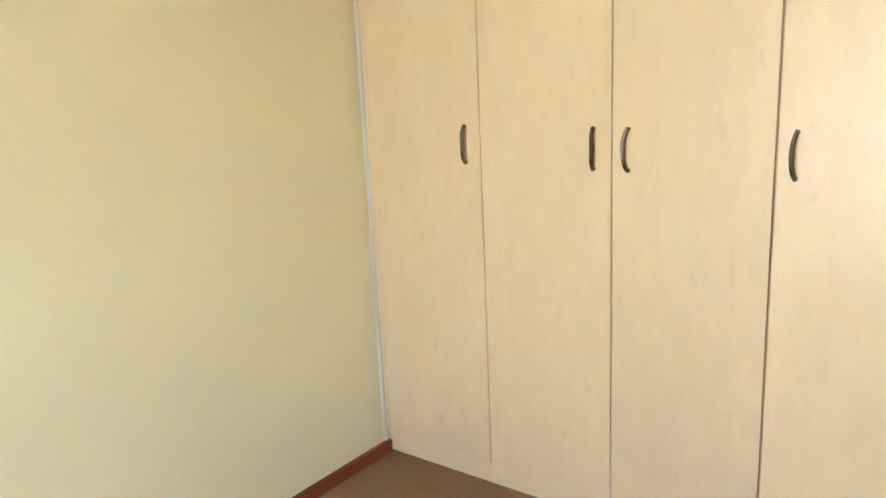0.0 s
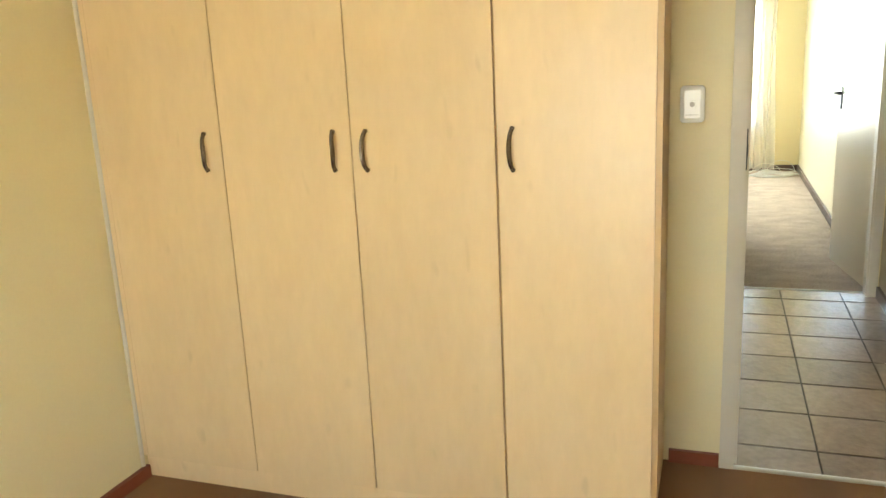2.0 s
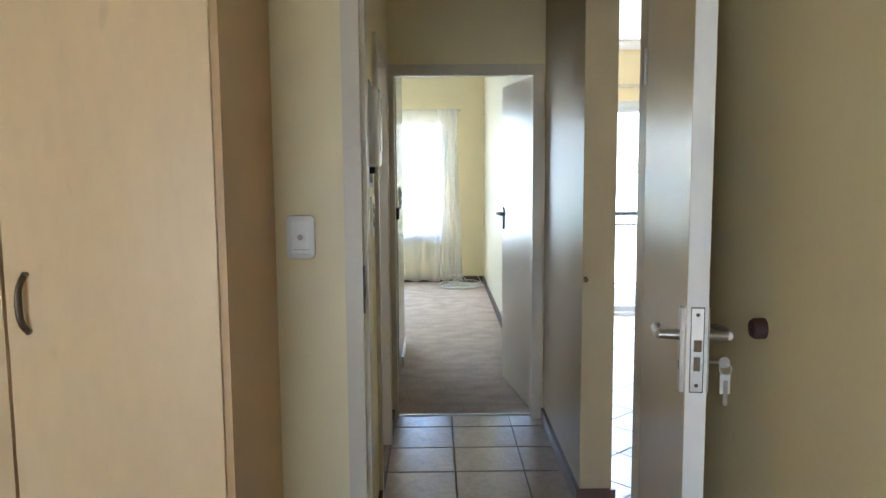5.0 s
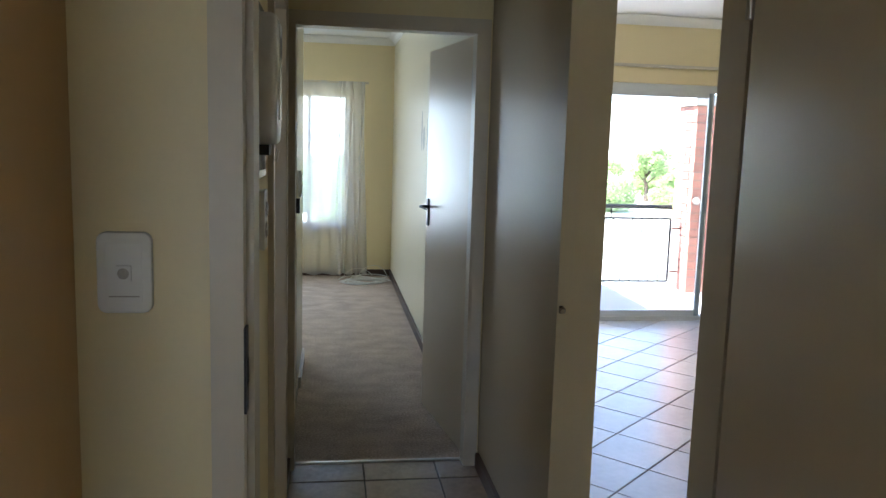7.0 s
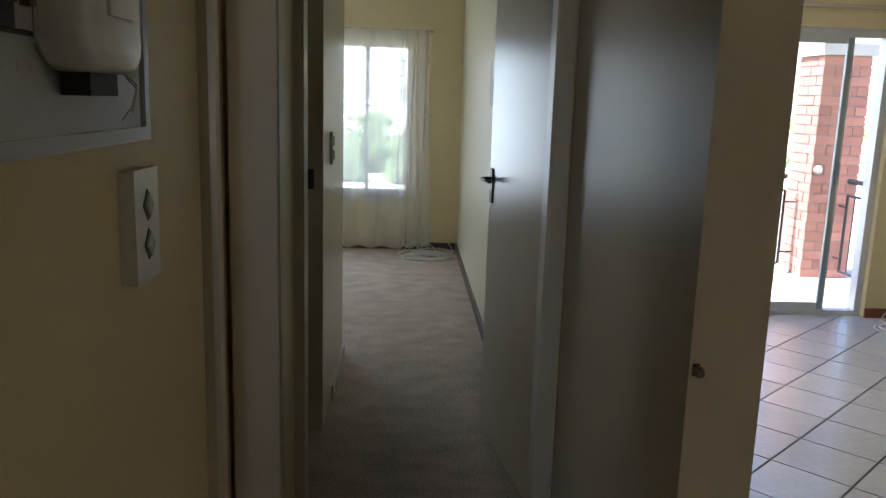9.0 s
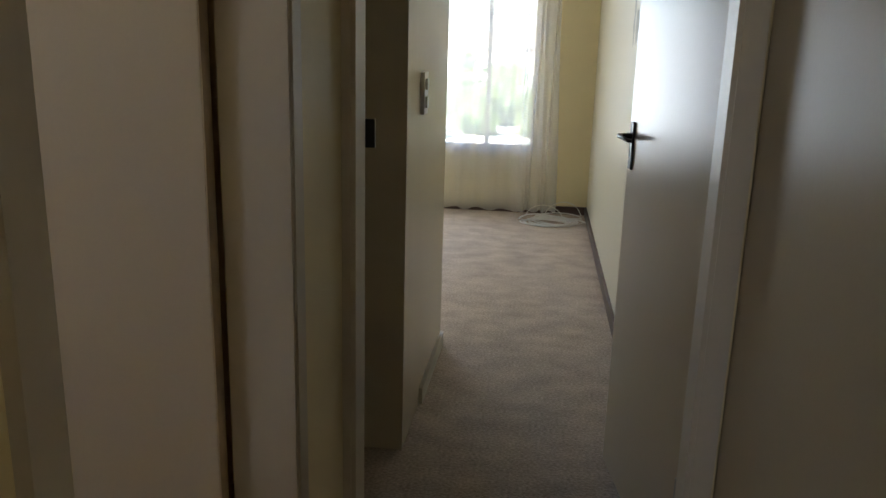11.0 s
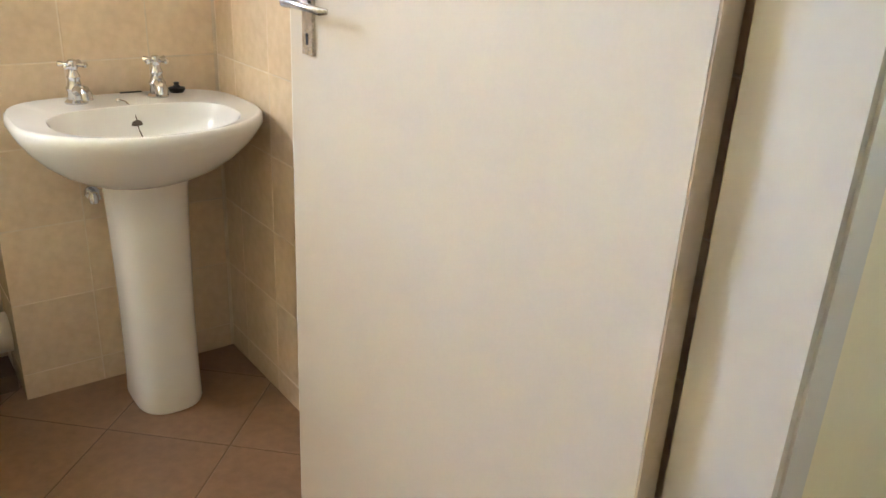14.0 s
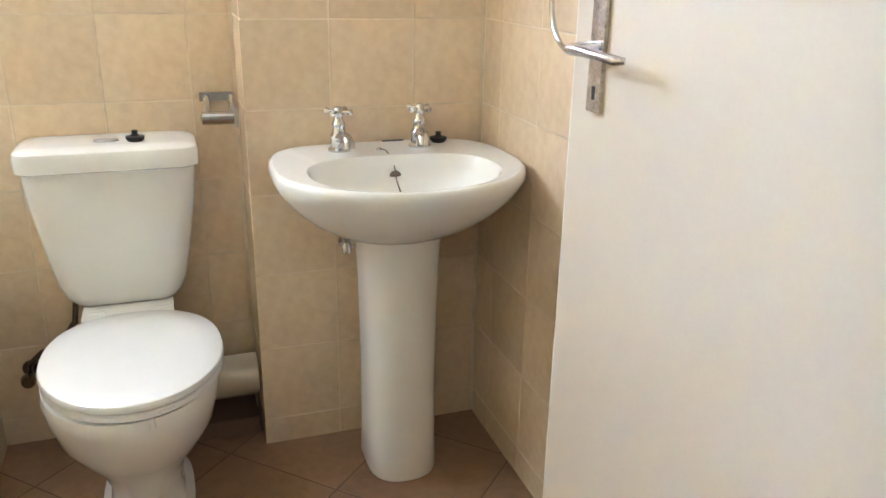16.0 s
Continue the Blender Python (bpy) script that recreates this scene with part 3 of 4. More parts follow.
for n, (x, hx) in enumerate(zip(SEAMS, HANDLES)):
    gap = 0.002 if n != 3 else 0.006
    panel = part("door", rounded(boxes((x + gap, FRONT, 0.098, SEAMS[n + 1] - 0.002, FRONT + 0.017, 2.375)), 0.0015, 2), M_maple, wardrobe)
    zc, pts, rad = 1.254, [], []
    for i in range(13):
        a = -1 + i / 6
        pts.append((hx + (0.006 if n in (0, 1) else -0.006) * (1 - a * a), FRONT - 0.004 - 0.024 * (1 - a ** 4), zc + 0.062 * a))
        rad.append(0.0085 - 0.0018 * abs(a))
    bm = tube(pts, 0.008, 10, 0.62, rad)
    part("handle", bm, M_pewter, panel, "bowed dark pewter handle")
    for k in (-1, 1):
        part("foot", lathe([(0.007, 0), (0.006, 0.010)], 10, "y", (hx, FRONT - 0.0105, zc + 0.060 * k)), M_pewter, panel)
bm = bmesh.new()
rings(bm, [[(BED_L + u, FRONT + 0.003 - v, z) for u, v in ((0, 0), (0.011, 0), (0.0095, 0.0055), (0.0055, 0.0095), (0, 0.011))] for z in (0.052, 2.40)])
structure("trim_wardrobe", bm, M_frame, "pale quadrant bead between wall and wardrobe", "trim", smooth=True)


def wall_switch(name, label, m, rockers):
    sw = thing(name, label, "light switch", m)
    outline = []
    for cx, cz, a0 in ((0.026, 0.048, 0), (-0.026, 0.048, 90), (-0.026, -0.048, 180), (0.026, -0.048, 270)):
        outline += [(cx + 0.014 * math.cos(radians(a0 + 15 * k)), cz + 0.014 * math.sin(radians(a0 + 15 * k))) for k in range(7)]
    part("cover", rings(bmesh.new(), [[(x * f, y, z * g) for x, z in outline] for y, f, g in (
        (0.0, 1.0, 1.0), (-0.008, 1.0, 1.0), (-0.0115, 0.985, 0.99), (-0.013, 0.94, 0.96))]), M_plastic, sw)
    part("inner_frame", rounded(boxes((-0.026, -0.0136, -0.046, 0.026, -0.0115, 0.046)), 0.0005, 1), M_plastic, sw)
    for z in rockers:
        rk = part("rocker", rounded(boxes((-0.011, -0.0175, z - 0.012, 0.011, -0.0138, z + 0.012)), 0.003, 2), M_plastic, sw)
        part("mark", lathe([(0.0085, 0), (0.007, 0.0012)], 16, "y", (0, -0.0184, z)), M_label, rk)
    part("label_line", boxes((-0.022, -0.0147, -0.0365, 0.022, -0.0140, -0.0345)), M_label, sw, smooth=False)
    return sw


wall_switch("light_switch", "white rectangular rocker light switch beside the bedroom door", pose(-0.176, 0, 1.328), (0.0,))
stopper = thing("door_stop", "dark red-brown rubber door stop on the wall", "door stop", pose(BED_R, -0.725, 1.208))
part("pad", rounded(lathe([(0.021, 0.0), (0.021, -0.020), (0.017, -0.026)], 20, "x"), 0.002, 1), M_rubber, stopper)
part("screw", lathe([(0.004, -0.026), (0.003, -0.0275)], 10, "x"), M_pewter, stopper)


def casement(name, label, x0, x1, z0, z1, y, mullions, depth=0.04, thick=0.03):
    """A window in a wall across y, with its panes."""
    w = thing(name, label, "window", kind="structure")
    fr = boxes((x0, y, z0, x0 + thick, y + depth, z1), (x1 - thick, y, z0, x1, y + depth, z1),
               (x0 + thick, y, z0, x1 - thick, y + depth, z0 + thick), (x0 + thick, y, z1 - thick, x1 - thick, y + depth, z1))
    part("window_frame", rounded(fr, 0.003, 1), M_frame, w)
    edges = [x0 + thick] + [m for m in mullions] + [x1 - thick]
    for m in mullions:
        part("mullion", rounded(boxes((m - 0.02, y + 0.002, z0 + thick, m + 0.02, y + depth - 0.002, z1 - thick)), 0.003, 1), M_frame, w)
    for a, b in zip(edges, edges[1:]):
        pane = part("pane", boxes((a, y + 0.017, z0 + thick, b, y + 0.021, z1 - thick)), M_glass, w, smooth=False)
        pane.visible_shadow = False
    return w


casement("window_bedroom", "white framed bedroom window", -1.25, 0.15, 0.45, 1.65, -4.40, (-0.55,))

# ---- corridor things ----
db = thing("distribution_board", "grey steel distribution board cover on the corridor wall", "electrical board", pose(WALL_L, 0.555, 1.64))
part("cover_plate", rounded(boxes((0, -0.275, -0.20, 0.012, 0.275, 0.20)), 0.002, 1), M_board, db)
for b in ((0.0115, -0.275, -0.20, 0.019, -0.258, 0.20), (0.0115, 0.258, -0.20, 0.019, 0.275, 0.20), (0.0115, -0.258, -0.20, 0.019, 0.258, -0.183), (0.0115, -0.258, 0.183, 0.019, 0.258, 0.20)):
    part("rim", rounded(boxes(b), 0.002, 1), M_board, db)
sw = part("breaker_window", boxes((0.0115, -0.172, -0.09, 0.014, -0.022, -0.032)), M_grille, db, "dark recessed breaker row")
for i in range(4):
    y = -0.160 + 0.036 * i
    b = part("breaker", rounded(boxes((0.0135, y, -0.086, 0.022, y + 0.033, -0.036)), 0.001, 1), M_grille if i < 2 else M_label, sw)
    part("toggle", rounded(boxes((0.0215, y + 0.010, -0.066, 0.031, y + 0.023, -0.056)), 0.002, 1), M_grille, b)
for y, z in ((-0.262, 0.0), (0.266, 0.0), (-0.24, 0.19)):
    part("screw", lathe([(0.005, 0.019), (0.004, 0.021)], 10, "x", (0, y, z)), M_steel, db)
for i in range(3):
    part("label_bar", boxes((0.0121, -0.16 + 0.045 * i, -0.122, 0.0126, -0.13 + 0.045 * i, -0.114)), M_label, db)

meter = thing("prepaid_meter", "white plastic electricity meter box on the board", "electricity meter", pose(WALL_L + 0.0125, 0.592, 1.66))
front = []
for k in range(9):
    a = math.pi + math.pi * k / 16
    front.append((-0.030 + 0.052 * math.cos(a), -0.088 + 0.052 * math.sin(a)))
for k in range(9):
    a = 1.5 * math.pi + math.pi * k / 16
    front.append((0.048 + 0.030 * math.cos(a), -0.110 + 0.030 * math.sin(a)))
front += [(0.078, 0.13), (0.068, 0.14), (-0.072, 0.14), (-0.082, 0.13)]
bm = rings(bmesh.new(), [[(x, -0.002 + (y + 0.002) * f, z * g) for y, z in front] for x, f, g in (
    (0.0, 0.95, 0.97), (0.006, 1.0, 1.0), (0.040, 1.0, 1.0), (0.048, 0.97, 0.985), (0.053, 0.90, 0.95), (0.055, 0.74, 0.86))])
part("housing", bm, M_plastic, meter)
part("cover_strip", rounded(boxes((0.0545, -0.035, -0.085, 0.0585, 0.03, 0.12)), 0.0018, 2), M_plastic, meter)
part("base", rounded(boxes((-0.0005, -0.074, -0.115, 0.016, 0.074, 0.148)), 0.003, 1), M_plastic, meter)
part("terminal_cover", rounded(boxes((0.004, -0.03, -0.163, 0.034, 0.045, -0.137)), 0.004, 1), M_black, meter, "black terminal cover")
part("display", rounded(boxes((0.058, -0.028, 0.05, 0.0595, 0.024, 0.095)), 0.0006, 1), M_grille, meter)
part("seal_wire", tube([(0.03, 0.066, -0.135), (0.045, 0.076, -0.15), (0.04, 0.07, -0.175), (0.032, 0.06, -0.19)], 0.0012, 6), M_steel, meter)
part("seal_wire", tube([(0.03, 0.066, -0.135), (0.05, 0.06, -0.155), (0.047, 0.05, -0.18)], 0.0012, 6), M_steel, meter)

sw = thing("corridor_switch", "tall white surface switch box with two diamond rockers", "light switch", pose(WALL_L, 0.795, 1.33))
part("back_box", rounded(boxes((0, -0.045, -0.072, 0.016, 0.045, 0.072)), 0.006, 2), M_plastic, sw)
part("cover", rounded(boxes((0.014, -0.047, -0.074, 0.022, 0.047, 0.074)), 0.005, 2), M_plastic, sw)
for z in (0.026, -0.026):
    rim = part("rocker_rim", rings(bmesh.new(), [[(x, 0.018 * r, z), (x, 0, z + 0.021 * r), (x, -0.018 * r, z), (x, 0, z - 0.021 * r)] for x, r in ((0.0215, 1.0), (0.0232, 1.0), (0.0236, 0.95))]), M_grille, sw, "dark recessed surround")
    part("rocker", rings(bmesh.new(), [[(x, 0.014 * r, z), (x, 0, z + 0.017 * r), (x, -0.014 * r, z), (x, 0, z - 0.017 * r)] for x, r in ((0.0232, 1.0), (0.0262, 1.0), (0.0275, 0.8))]), M_board, rim, "grey diamond rocker")

hook = thing("pier_catch", "small dark door catch on the pier corner", "door catch", pose(WALL_R + 0.004, 1.140, 1.02))
part("plate", rounded(boxes((0.002, -0.003, -0.012, 0.016, 0.0, 0.012)), 0.001, 1), M_pewter, hook)
part("stud", lathe([(0.009, 0), (0.011, -0.012), (0.008, -0.022)], 14, "y", (0.009, -0.004, 0)), M_pewter, hook)

# ---- far bedroom things ----
# The window's unseen left part is added width, letting in softer light.
win = casement("window_far", "white steel casement window with horizontal burglar bars, widened out of view", -2.40, 0.33, 0.57, 2.01, FAR_Y + 0.03, (-1.9, -1.3, -0.70, -0.088))
for z in [0.70 + 0.145 * i for i in range(9)]:
    part("burglar_bar", tube([(-2.37, FAR_Y + 0.012, z), (0.30, FAR_Y + 0.012, z)], 0.0045, 6), M_frame, win)
part("window_sill", rounded(boxes((-2.42, FAR_Y - 0.02, 0.545, 0.35, FAR_Y + 0.03, 0.569)), 0.004, 1), M_frame, win)

for x in (-0.31, -0.03):
    part("window_stay", rounded(boxes((x - 0.05, FAR_Y - 0.045, 0.505, x + 0.05, FAR_Y - 0.019, 0.545)), 0.004, 1), M_pewter, win, "dark metal window stay")

rail = thing("curtain_rail", "white curtain rail over the far window", "curtain rail", pose(0, FAR_Y, 2.14))
part("rod", tube([(-2.52, -0.07, 0), (0.53, -0.07, 0)], 0.010, 10), M_frame, rail)
for x in (-2.45, -1.45, -0.45, 0.46):
    part("bracket", rounded(boxes((x - 0.01, -0.075, -0.012, x + 0.01, 0.0, 0.012)), 0.002, 1), M_frame, rail)
for x in (-2.525, 0.535):
    part("finial", lathe([(0.004, -0.02), (0.014, -0.008), (0.016, 0.0), (0.012, 0.012), (0.004, 0.02)], 12, "x", (x, -0.07, 0)), M_frame, rail)


def drape(name, x0, x1, z0, z1, y, folds, depth, label, seed, flare=0.0):
    bm = bmesh.new()
    rng = random.Random(seed)
    nx, nz = folds * 10, 26
    ph = [rng.uniform(0, 6.28) for _ in range(6)]
    grid = []
    for j in range(nz + 1):
        v = j / nz
        row = []
        for i in range(nx + 1):
            u = i / nx
            w = 2 * math.pi * folds
            off = math.sin(w * u + ph[0] + 0.6 * math.sin(3 * v + ph[1])) + 0.45 * math.sin(0.53 * w * u + ph[2] + 1.2 * v) + 0.25 * math.sin(1.9 * w * u + ph[3])
            x = x0 + (x1 - x0) * u + flare * v * v * (u - 0.35) + 0.012 * math.sin(5 * v + w * u * 0.5 + ph[4])
            z = z1 + (z0 - z1) * v + (0.012 * math.sin(0.7 * w * u + ph[5]) if j == nz else 0)
            row.append(bm.verts.new((x, y + depth * (0.35 + 0.65 * v) * off * 0.5, z)))
        grid.append(row)
    for a, b in zip(grid, grid[1:]):
        for i in range(nx):
            bm.faces.new((a[i], a[i + 1], b[i + 1], b[i]))
    return bm


single("curtain", drape("curtain", -0.62, 0.30, 0.025, 2.15, FAR_Y - 0.075, 6, 0.024, "", 3), M_sheer, "sheer white voile curtain drawn across the window", "curtain")
single("curtain", drape("curtain", 0.22, 0.52, 0.03, 2.15, FAR_Y - 0.092, 5, 0.04, "", 8, 0.05), M_sheer, "gathered sheer white voile curtain at the window side", "curtain")

plate = thing("far_room_switch", "chrome-faced double switch on the wall end", "light switch", pose(-0.045, 3.49, 1.265))
part("cover", rounded(boxes((0, -0.045, -0.075, 0.014, 0.045, 0.075)), 0.004, 2), M_steel, plate)
for z in (0.032, -0.032):
    part("rocker", rounded(boxes((0.013, -0.022, z - 0.02, 0.021, 0.022, z + 0.02)), 0.004, 2), M_plastic, plate)


def cable_coil(name, label, centre, radius, turns, seed, rise=0.05, r=0.0035, arches=(), hoops=()):
    """A loose tangle of cable lying on the floor."""
    rng = random.Random(seed)
    cx, cy = centre
    pts, rx, ry, ox, oy = [], radius, radius * 0.6, 0, 0
    steps = 22
    for k in range(turns):
        nrx, nry = radius * rng.uniform(0.55, 1.1), radius * rng.uniform(0.35, 0.8)
        nox, noy = radius * rng.uniform(-0.35, 0.35), radius * rng.uniform(-0.25, 0.25)
        up = dict(arches).get(k, rise * rng.random())
        for i in range(steps):
            f = i / steps
            a = 2 * math.pi * f
            ax, ay = rx + (nrx - rx) * f, ry + (nry - ry) * f
            bx, by = ox + (nox - ox) * f, oy + (noy - oy) * f
            z = r + 0.002 * k * 0.6 + up * max(0, math.sin(a + k)) ** 1.2
            pts.append((cx + bx + ax * math.cos(a + 0.4 * k * f), cy + by + ay * math.sin(a + 0.4 * k * f), z))
        rx, ry, ox, oy = nrx, nry, nox, noy
    for x0, y0, x1, y1, h in hoops:
        for i in range(13):
            f = i / 12
            b = 0.25 * math.sin(math.pi * f) * (f - 0.5)
            pts.append((x0 + (x1 - x0) * (f + b), y0 + (y1 - y0) * (f + b), r + 0.03 + h * math.sin(math.pi * f) ** 0.8))
    single(name, tube(pts, r, 6), M_cable, label, "cable")


cable_coil("cable", "loose coil of white cable on the carpet corner", (0.50, 7.22), 0.25, 10, 4, 0.06, 0.004, (), ((0.30, 7.35, 0.62, 7.30, 0.10), (0.45, 7.28, 0.78, 7.42, 0.13)))

# ---- living room things ----
slider = thing("sliding_door", "white aluminium glass sliding door, slightly open", "sliding door", kind="structure")
GY = LIV_Y + 0.05
for b in ((1.32, GY, 0.0, 1.37, GY + 0.09, 2.08), (3.69, GY, 0.0, 3.74, GY + 0.09, 2.08), (1.37, GY, 2.02, 3.69, GY + 0.09, 2.08), (1.37, GY, 0.0, 3.69, GY + 0.09, 0.035)):
    part("outer_frame", rounded(boxes(b), 0.003, 1), M_alu, slider)


def glazed(name, x0, x1, y, label):
    p = part(name, rounded(boxes((x0, y, 0.036, x0 + 0.045, y + 0.03, 2.02), (x1 - 0.045, y, 0.036, x1, y + 0.03, 2.02),
                                 (x0 + 0.045, y, 0.036, x1 - 0.045, y + 0.03, 0.09), (x0 + 0.045, y, 1.975, x1 - 0.045, y + 0.03, 2.02)), 0.003, 1), M_alu, slider, label)
    g = part("pane", boxes((x0 + 0.045, y + 0.013, 0.09, x1 - 0.045, y + 0.017, 1.975)), M_glass, p, smooth=False)
    g.visible_shadow = False
    return p


glazed("fixed_panel", 1.37, 2.50, GY + 0.05, "fixed glazed panel")
slid = glazed("sliding_panel", 2.28, 3.455, GY + 0.01, "sliding glazed panel with grey stile")
part("meeting_stile", rounded(boxes((3.405, GY + 0.004, 0.04, 3.440, GY + 0.0095, 2.015)), 0.001, 1), M_alu_dark, slid, "grey stile with brush seal")
part("door_pull", rounded(boxes((3.425, GY - 0.012, 0.98, 3.445, GY + 0.011, 1.14)), 0.004, 2), M_alu_dark, slid)

rail = thing("living_curtain_rail", "white curtain track over the sliding door", "curtain rail", pose(0, LIV_Y, 2.22))
part("track", rounded(boxes((1.1, -0.045, -0.012, 3.97, -0.015, 0.012)), 0.003, 1), M_frame, rail)
for x in (1.2, 2.1, 3.0, 3.9):
    part("bracket", rounded(boxes((x - 0.012, -0.0155, -0.016, x + 0.012, 0.0, 0.016)), 0.002, 1), M_frame, rail)
cable_coil("cable", "tangled white cable on the tiles beside the sliding door", (4.04, 4.90), 0.37, 12, 21, 0.03, 0.004, (), ((3.74, 5.10, 4.03, 4.86, 0.15), (3.95, 5.1, 4.12, 4.96, 0.07), (4.16, 5.05, 4.40, 4.85, 0.22)))

# ---- balcony and distance ----
structure("balcony_floor", boxes((1.0, LIV_Y + 0.15, -0.25, 5.2, 7.30, -0.03)), M_concrete, "pale sunlit balcony slab", "balcony")
structure("building_base", boxes((-2.8, -4.41, -3.0, 4.6, LIV_Y + 0.15, -0.26), (-2.8, LIV_Y + 0.15, -3.0, 1.0, FAR_Y + 0.12, -0.26)), M_plasterout, "plastered lower storey of the building", "building")
structure("ground", boxes((-900, -900, -3.3, 900, 900, -3.0)), M_ground, "dry sandy ground to the horizon", "ground")
structure("roof", boxes((-3.1, -4.7, CEIL + 0.13, 4.9, LIV_Y + 0.45, CEIL + 0.25), (-3.1, LIV_Y + 0.45, CEIL + 0.13, 1.3, FAR_Y + 0.4, CEIL + 0.25)), M_roof, "brown roof slab over the flat", "roof")

PX0, PX1, PY0, PY1 = 4.00, 4.445, 6.81, 7.255
pillar = thing("brick_pillar", "red face-brick balcony pillar with a concrete cap", "pillar", pose(0, 0, 0))
part("core", boxes((PX0 + 0.008, PY0 + 0.008, -0.03, PX1 - 0.008, PY1 - 0.008, 1.995)), M_mortar, pillar, "grey mortar", smooth=False)
part("cap", rounded(boxes((PX0 - 0.03, PY0 - 0.03, 1.995, PX1 + 0.03, PY1 + 0.03, 2.10)), 0.006, 2), M_concrete, pillar, "pale concrete cap")

fitting = thing("pillar_fitting", "small pale oval fitting on the brick pillar", "wall fitting", pose(4.055, PY0, 0.975))
part("base", lathe([(0.040, 0.0), (0.040, -0.012), (0.034, -0.018)], 20, "y"), M_concrete, fitting)
part("knob", lathe([(0.018, -0.017), (0.020, -0.032), (0.010, -0.040)], 16, "y", (0.006, 0, -0.006)), M_alu, fitting)


def railing(name, label, p, q, n):
    """A panel of thin upright bars below a thick handrail, from p to q."""
    p, q = Vector(p), Vector(q)
    d = (q - p).normalized()
    r = thing(name, label, "railing")
    part("handrail", tube([p + Vector((0, 0, 0.92)), q + Vector((0, 0, 0.92))], 0.024, 12), M_blacksteel, r)
    for z in (0.09, 0.79):
        part("rail", tube([p + Vector((0, 0, z)), q + Vector((0, 0, z))], 0.012, 8), M_blacksteel, r)
    for i in range(n + 1):
        e = p.lerp(q, i / n)
        part("bar", tube([e + Vector((0, 0, 0.09)), e + Vector((0, 0, 0.79))], 0.014 if i in (0, n) else 0.0065, 8), M_blacksteel, r)
    for i in (0.25, 0.75):
        e = p.lerp(q, i)
        part("post", tube([e + Vector((0, 0, 0.79)), e + Vector((0, 0, 0.92))], 0.010, 8), M_blacksteel, r)
    for e, s in ((p, -1), (q, 1)):
        for z in (0.2, 0.68):
            part("bracket", tube([e + Vector((0, 0, z)), e + d * (0.12 * s) + Vector((0, 0, z))], 0.008, 8), M_blacksteel, r)
    return r


railing("balcony_railing", "black steel balcony railing with upright bars", (1.12, 7.03, -0.03), (3.88, 7.03, -0.03), 25)
railing("balcony_side_railing", "black steel railing at the balcony side", (4.30, 5.62, -0.03), (4.30, 6.69, -0.03), 9)


def tree(name, label, seed, height, spread, low=0.28, category="tree"):
    """A tapered trunk with limbs, and a crown of many small leaves in uneven clumps."""
    rng = random.Random(seed)
    t = thing(name, label, category, pose(0, 0, 0))
    top = height * 0.55
    pts = [(0.12 * rng.uniform(-1, 1) * i, 0.12 * rng.uniform(-1, 1) * i, top * i / 4) for i in range(5)]
    part("trunk", tube(pts, 0.2, 10, radii=[0.24, 0.19, 0.16, 0.13, 0.09]), M_bark, t)
    clumps = []
    for k in range(9):
        a, h = rng.uniform(0, 6.28), rng.uniform(low, low + 0.22) * height
        s = spread * rng.uniform(0.45, 1.0)
        tip = (s * math.cos(a), s * math.sin(a), min(height * 0.93, h + height * rng.uniform(0.2, 0.42)))
        base = (pts[3][0] * h / top, pts[3][1] * h / top, h)
        mid = tuple((u * 0.5 + v * 0.5) + (0.15 if i == 2 else 0) for i, (u, v) in enumerate(zip(base, tip)))
        part("limb", tube([base, mid, tip], 0.06, 6, radii=[0.075, 0.05, 0.02]), M_bark, t)
        clumps += [tip, tuple(u * 0.35 + v * 0.65 for u, v in zip(base, tip))]
    if low < 0.1:
        clumps += [(spread * rng.uniform(-0.8, 0.8), spread * rng.uniform(-0.8, 0.8), height * rng.uniform(0.08, 0.3)) for _ in range(16)]
    clumps += [(rng.uniform(-0.3, 0.3) * spread, rng.uniform(-0.3, 0.3) * spread, height * rng.uniform(0.75, 0.95)) for _ in range(6)]
    verts, faces = [], []
    for c in clumps:
        cr = spread * rng.uniform(0.22, 0.42)
        for _ in range(170):
            v = Vector((rng.gauss(0, 1), rng.gauss(0, 1), rng.gauss(0, 0.7))).normalized() * cr * rng.uniform(0.35, 1.0)
            o = Vector(c) + v
            e1 = Vector((rng.gauss(0, 1), rng.gauss(0, 1), rng.gauss(0, 1))).normalized() * rng.uniform(0.07, 0.15)
            e2 = e1.orthogonal().normalized() * rng.uniform(0.05, 0.1)
            n = len(verts)
            verts += [o - e1, o + e2, o + e1, o - e2]
            faces.append((n, n + 1, n + 2, n + 3))
    me = bpy.data.meshes.new("crown")
    me.from_pydata(verts, [], faces)
    me.materials.append(M_leaf)
    crown = new("crown", me)
    crown.parent = t
    return t


t1 = tree("tree", "leafy green tree beyond the balcony", 5, 4.6, 2.0)
t1.matrix_world = pose(26.5, 62, -3.0, 0, 0, 20)
t2 = tree("tree", "wide green tree in the distance", 9, 4.4, 3.0)
t2.matrix_world = pose(33, 74, -3.0)
for ob, x, y, a in ((t1, 20, 70, 130), (t2, 39, 70, 75), (t2, 45, 86, 140), (t1, 30, 90, 10), (t1, 52, 80, 90), (t2, -12, 70, 10)):
    copy_thing(ob, pose(x, y, -3.0, 0, 0, a))
shrub = tree("shrub", "haze-paled green shrub on the open ground", 14, 3.6, 2.4, 0.04, "shrub")
shrub.matrix_world = pose(-9.5, 44, -3.0)
tagged(shrub, "haze-paled green shrub on the open ground", "shrub", "shrubs on the open ground")
scrub = random.Random(31)
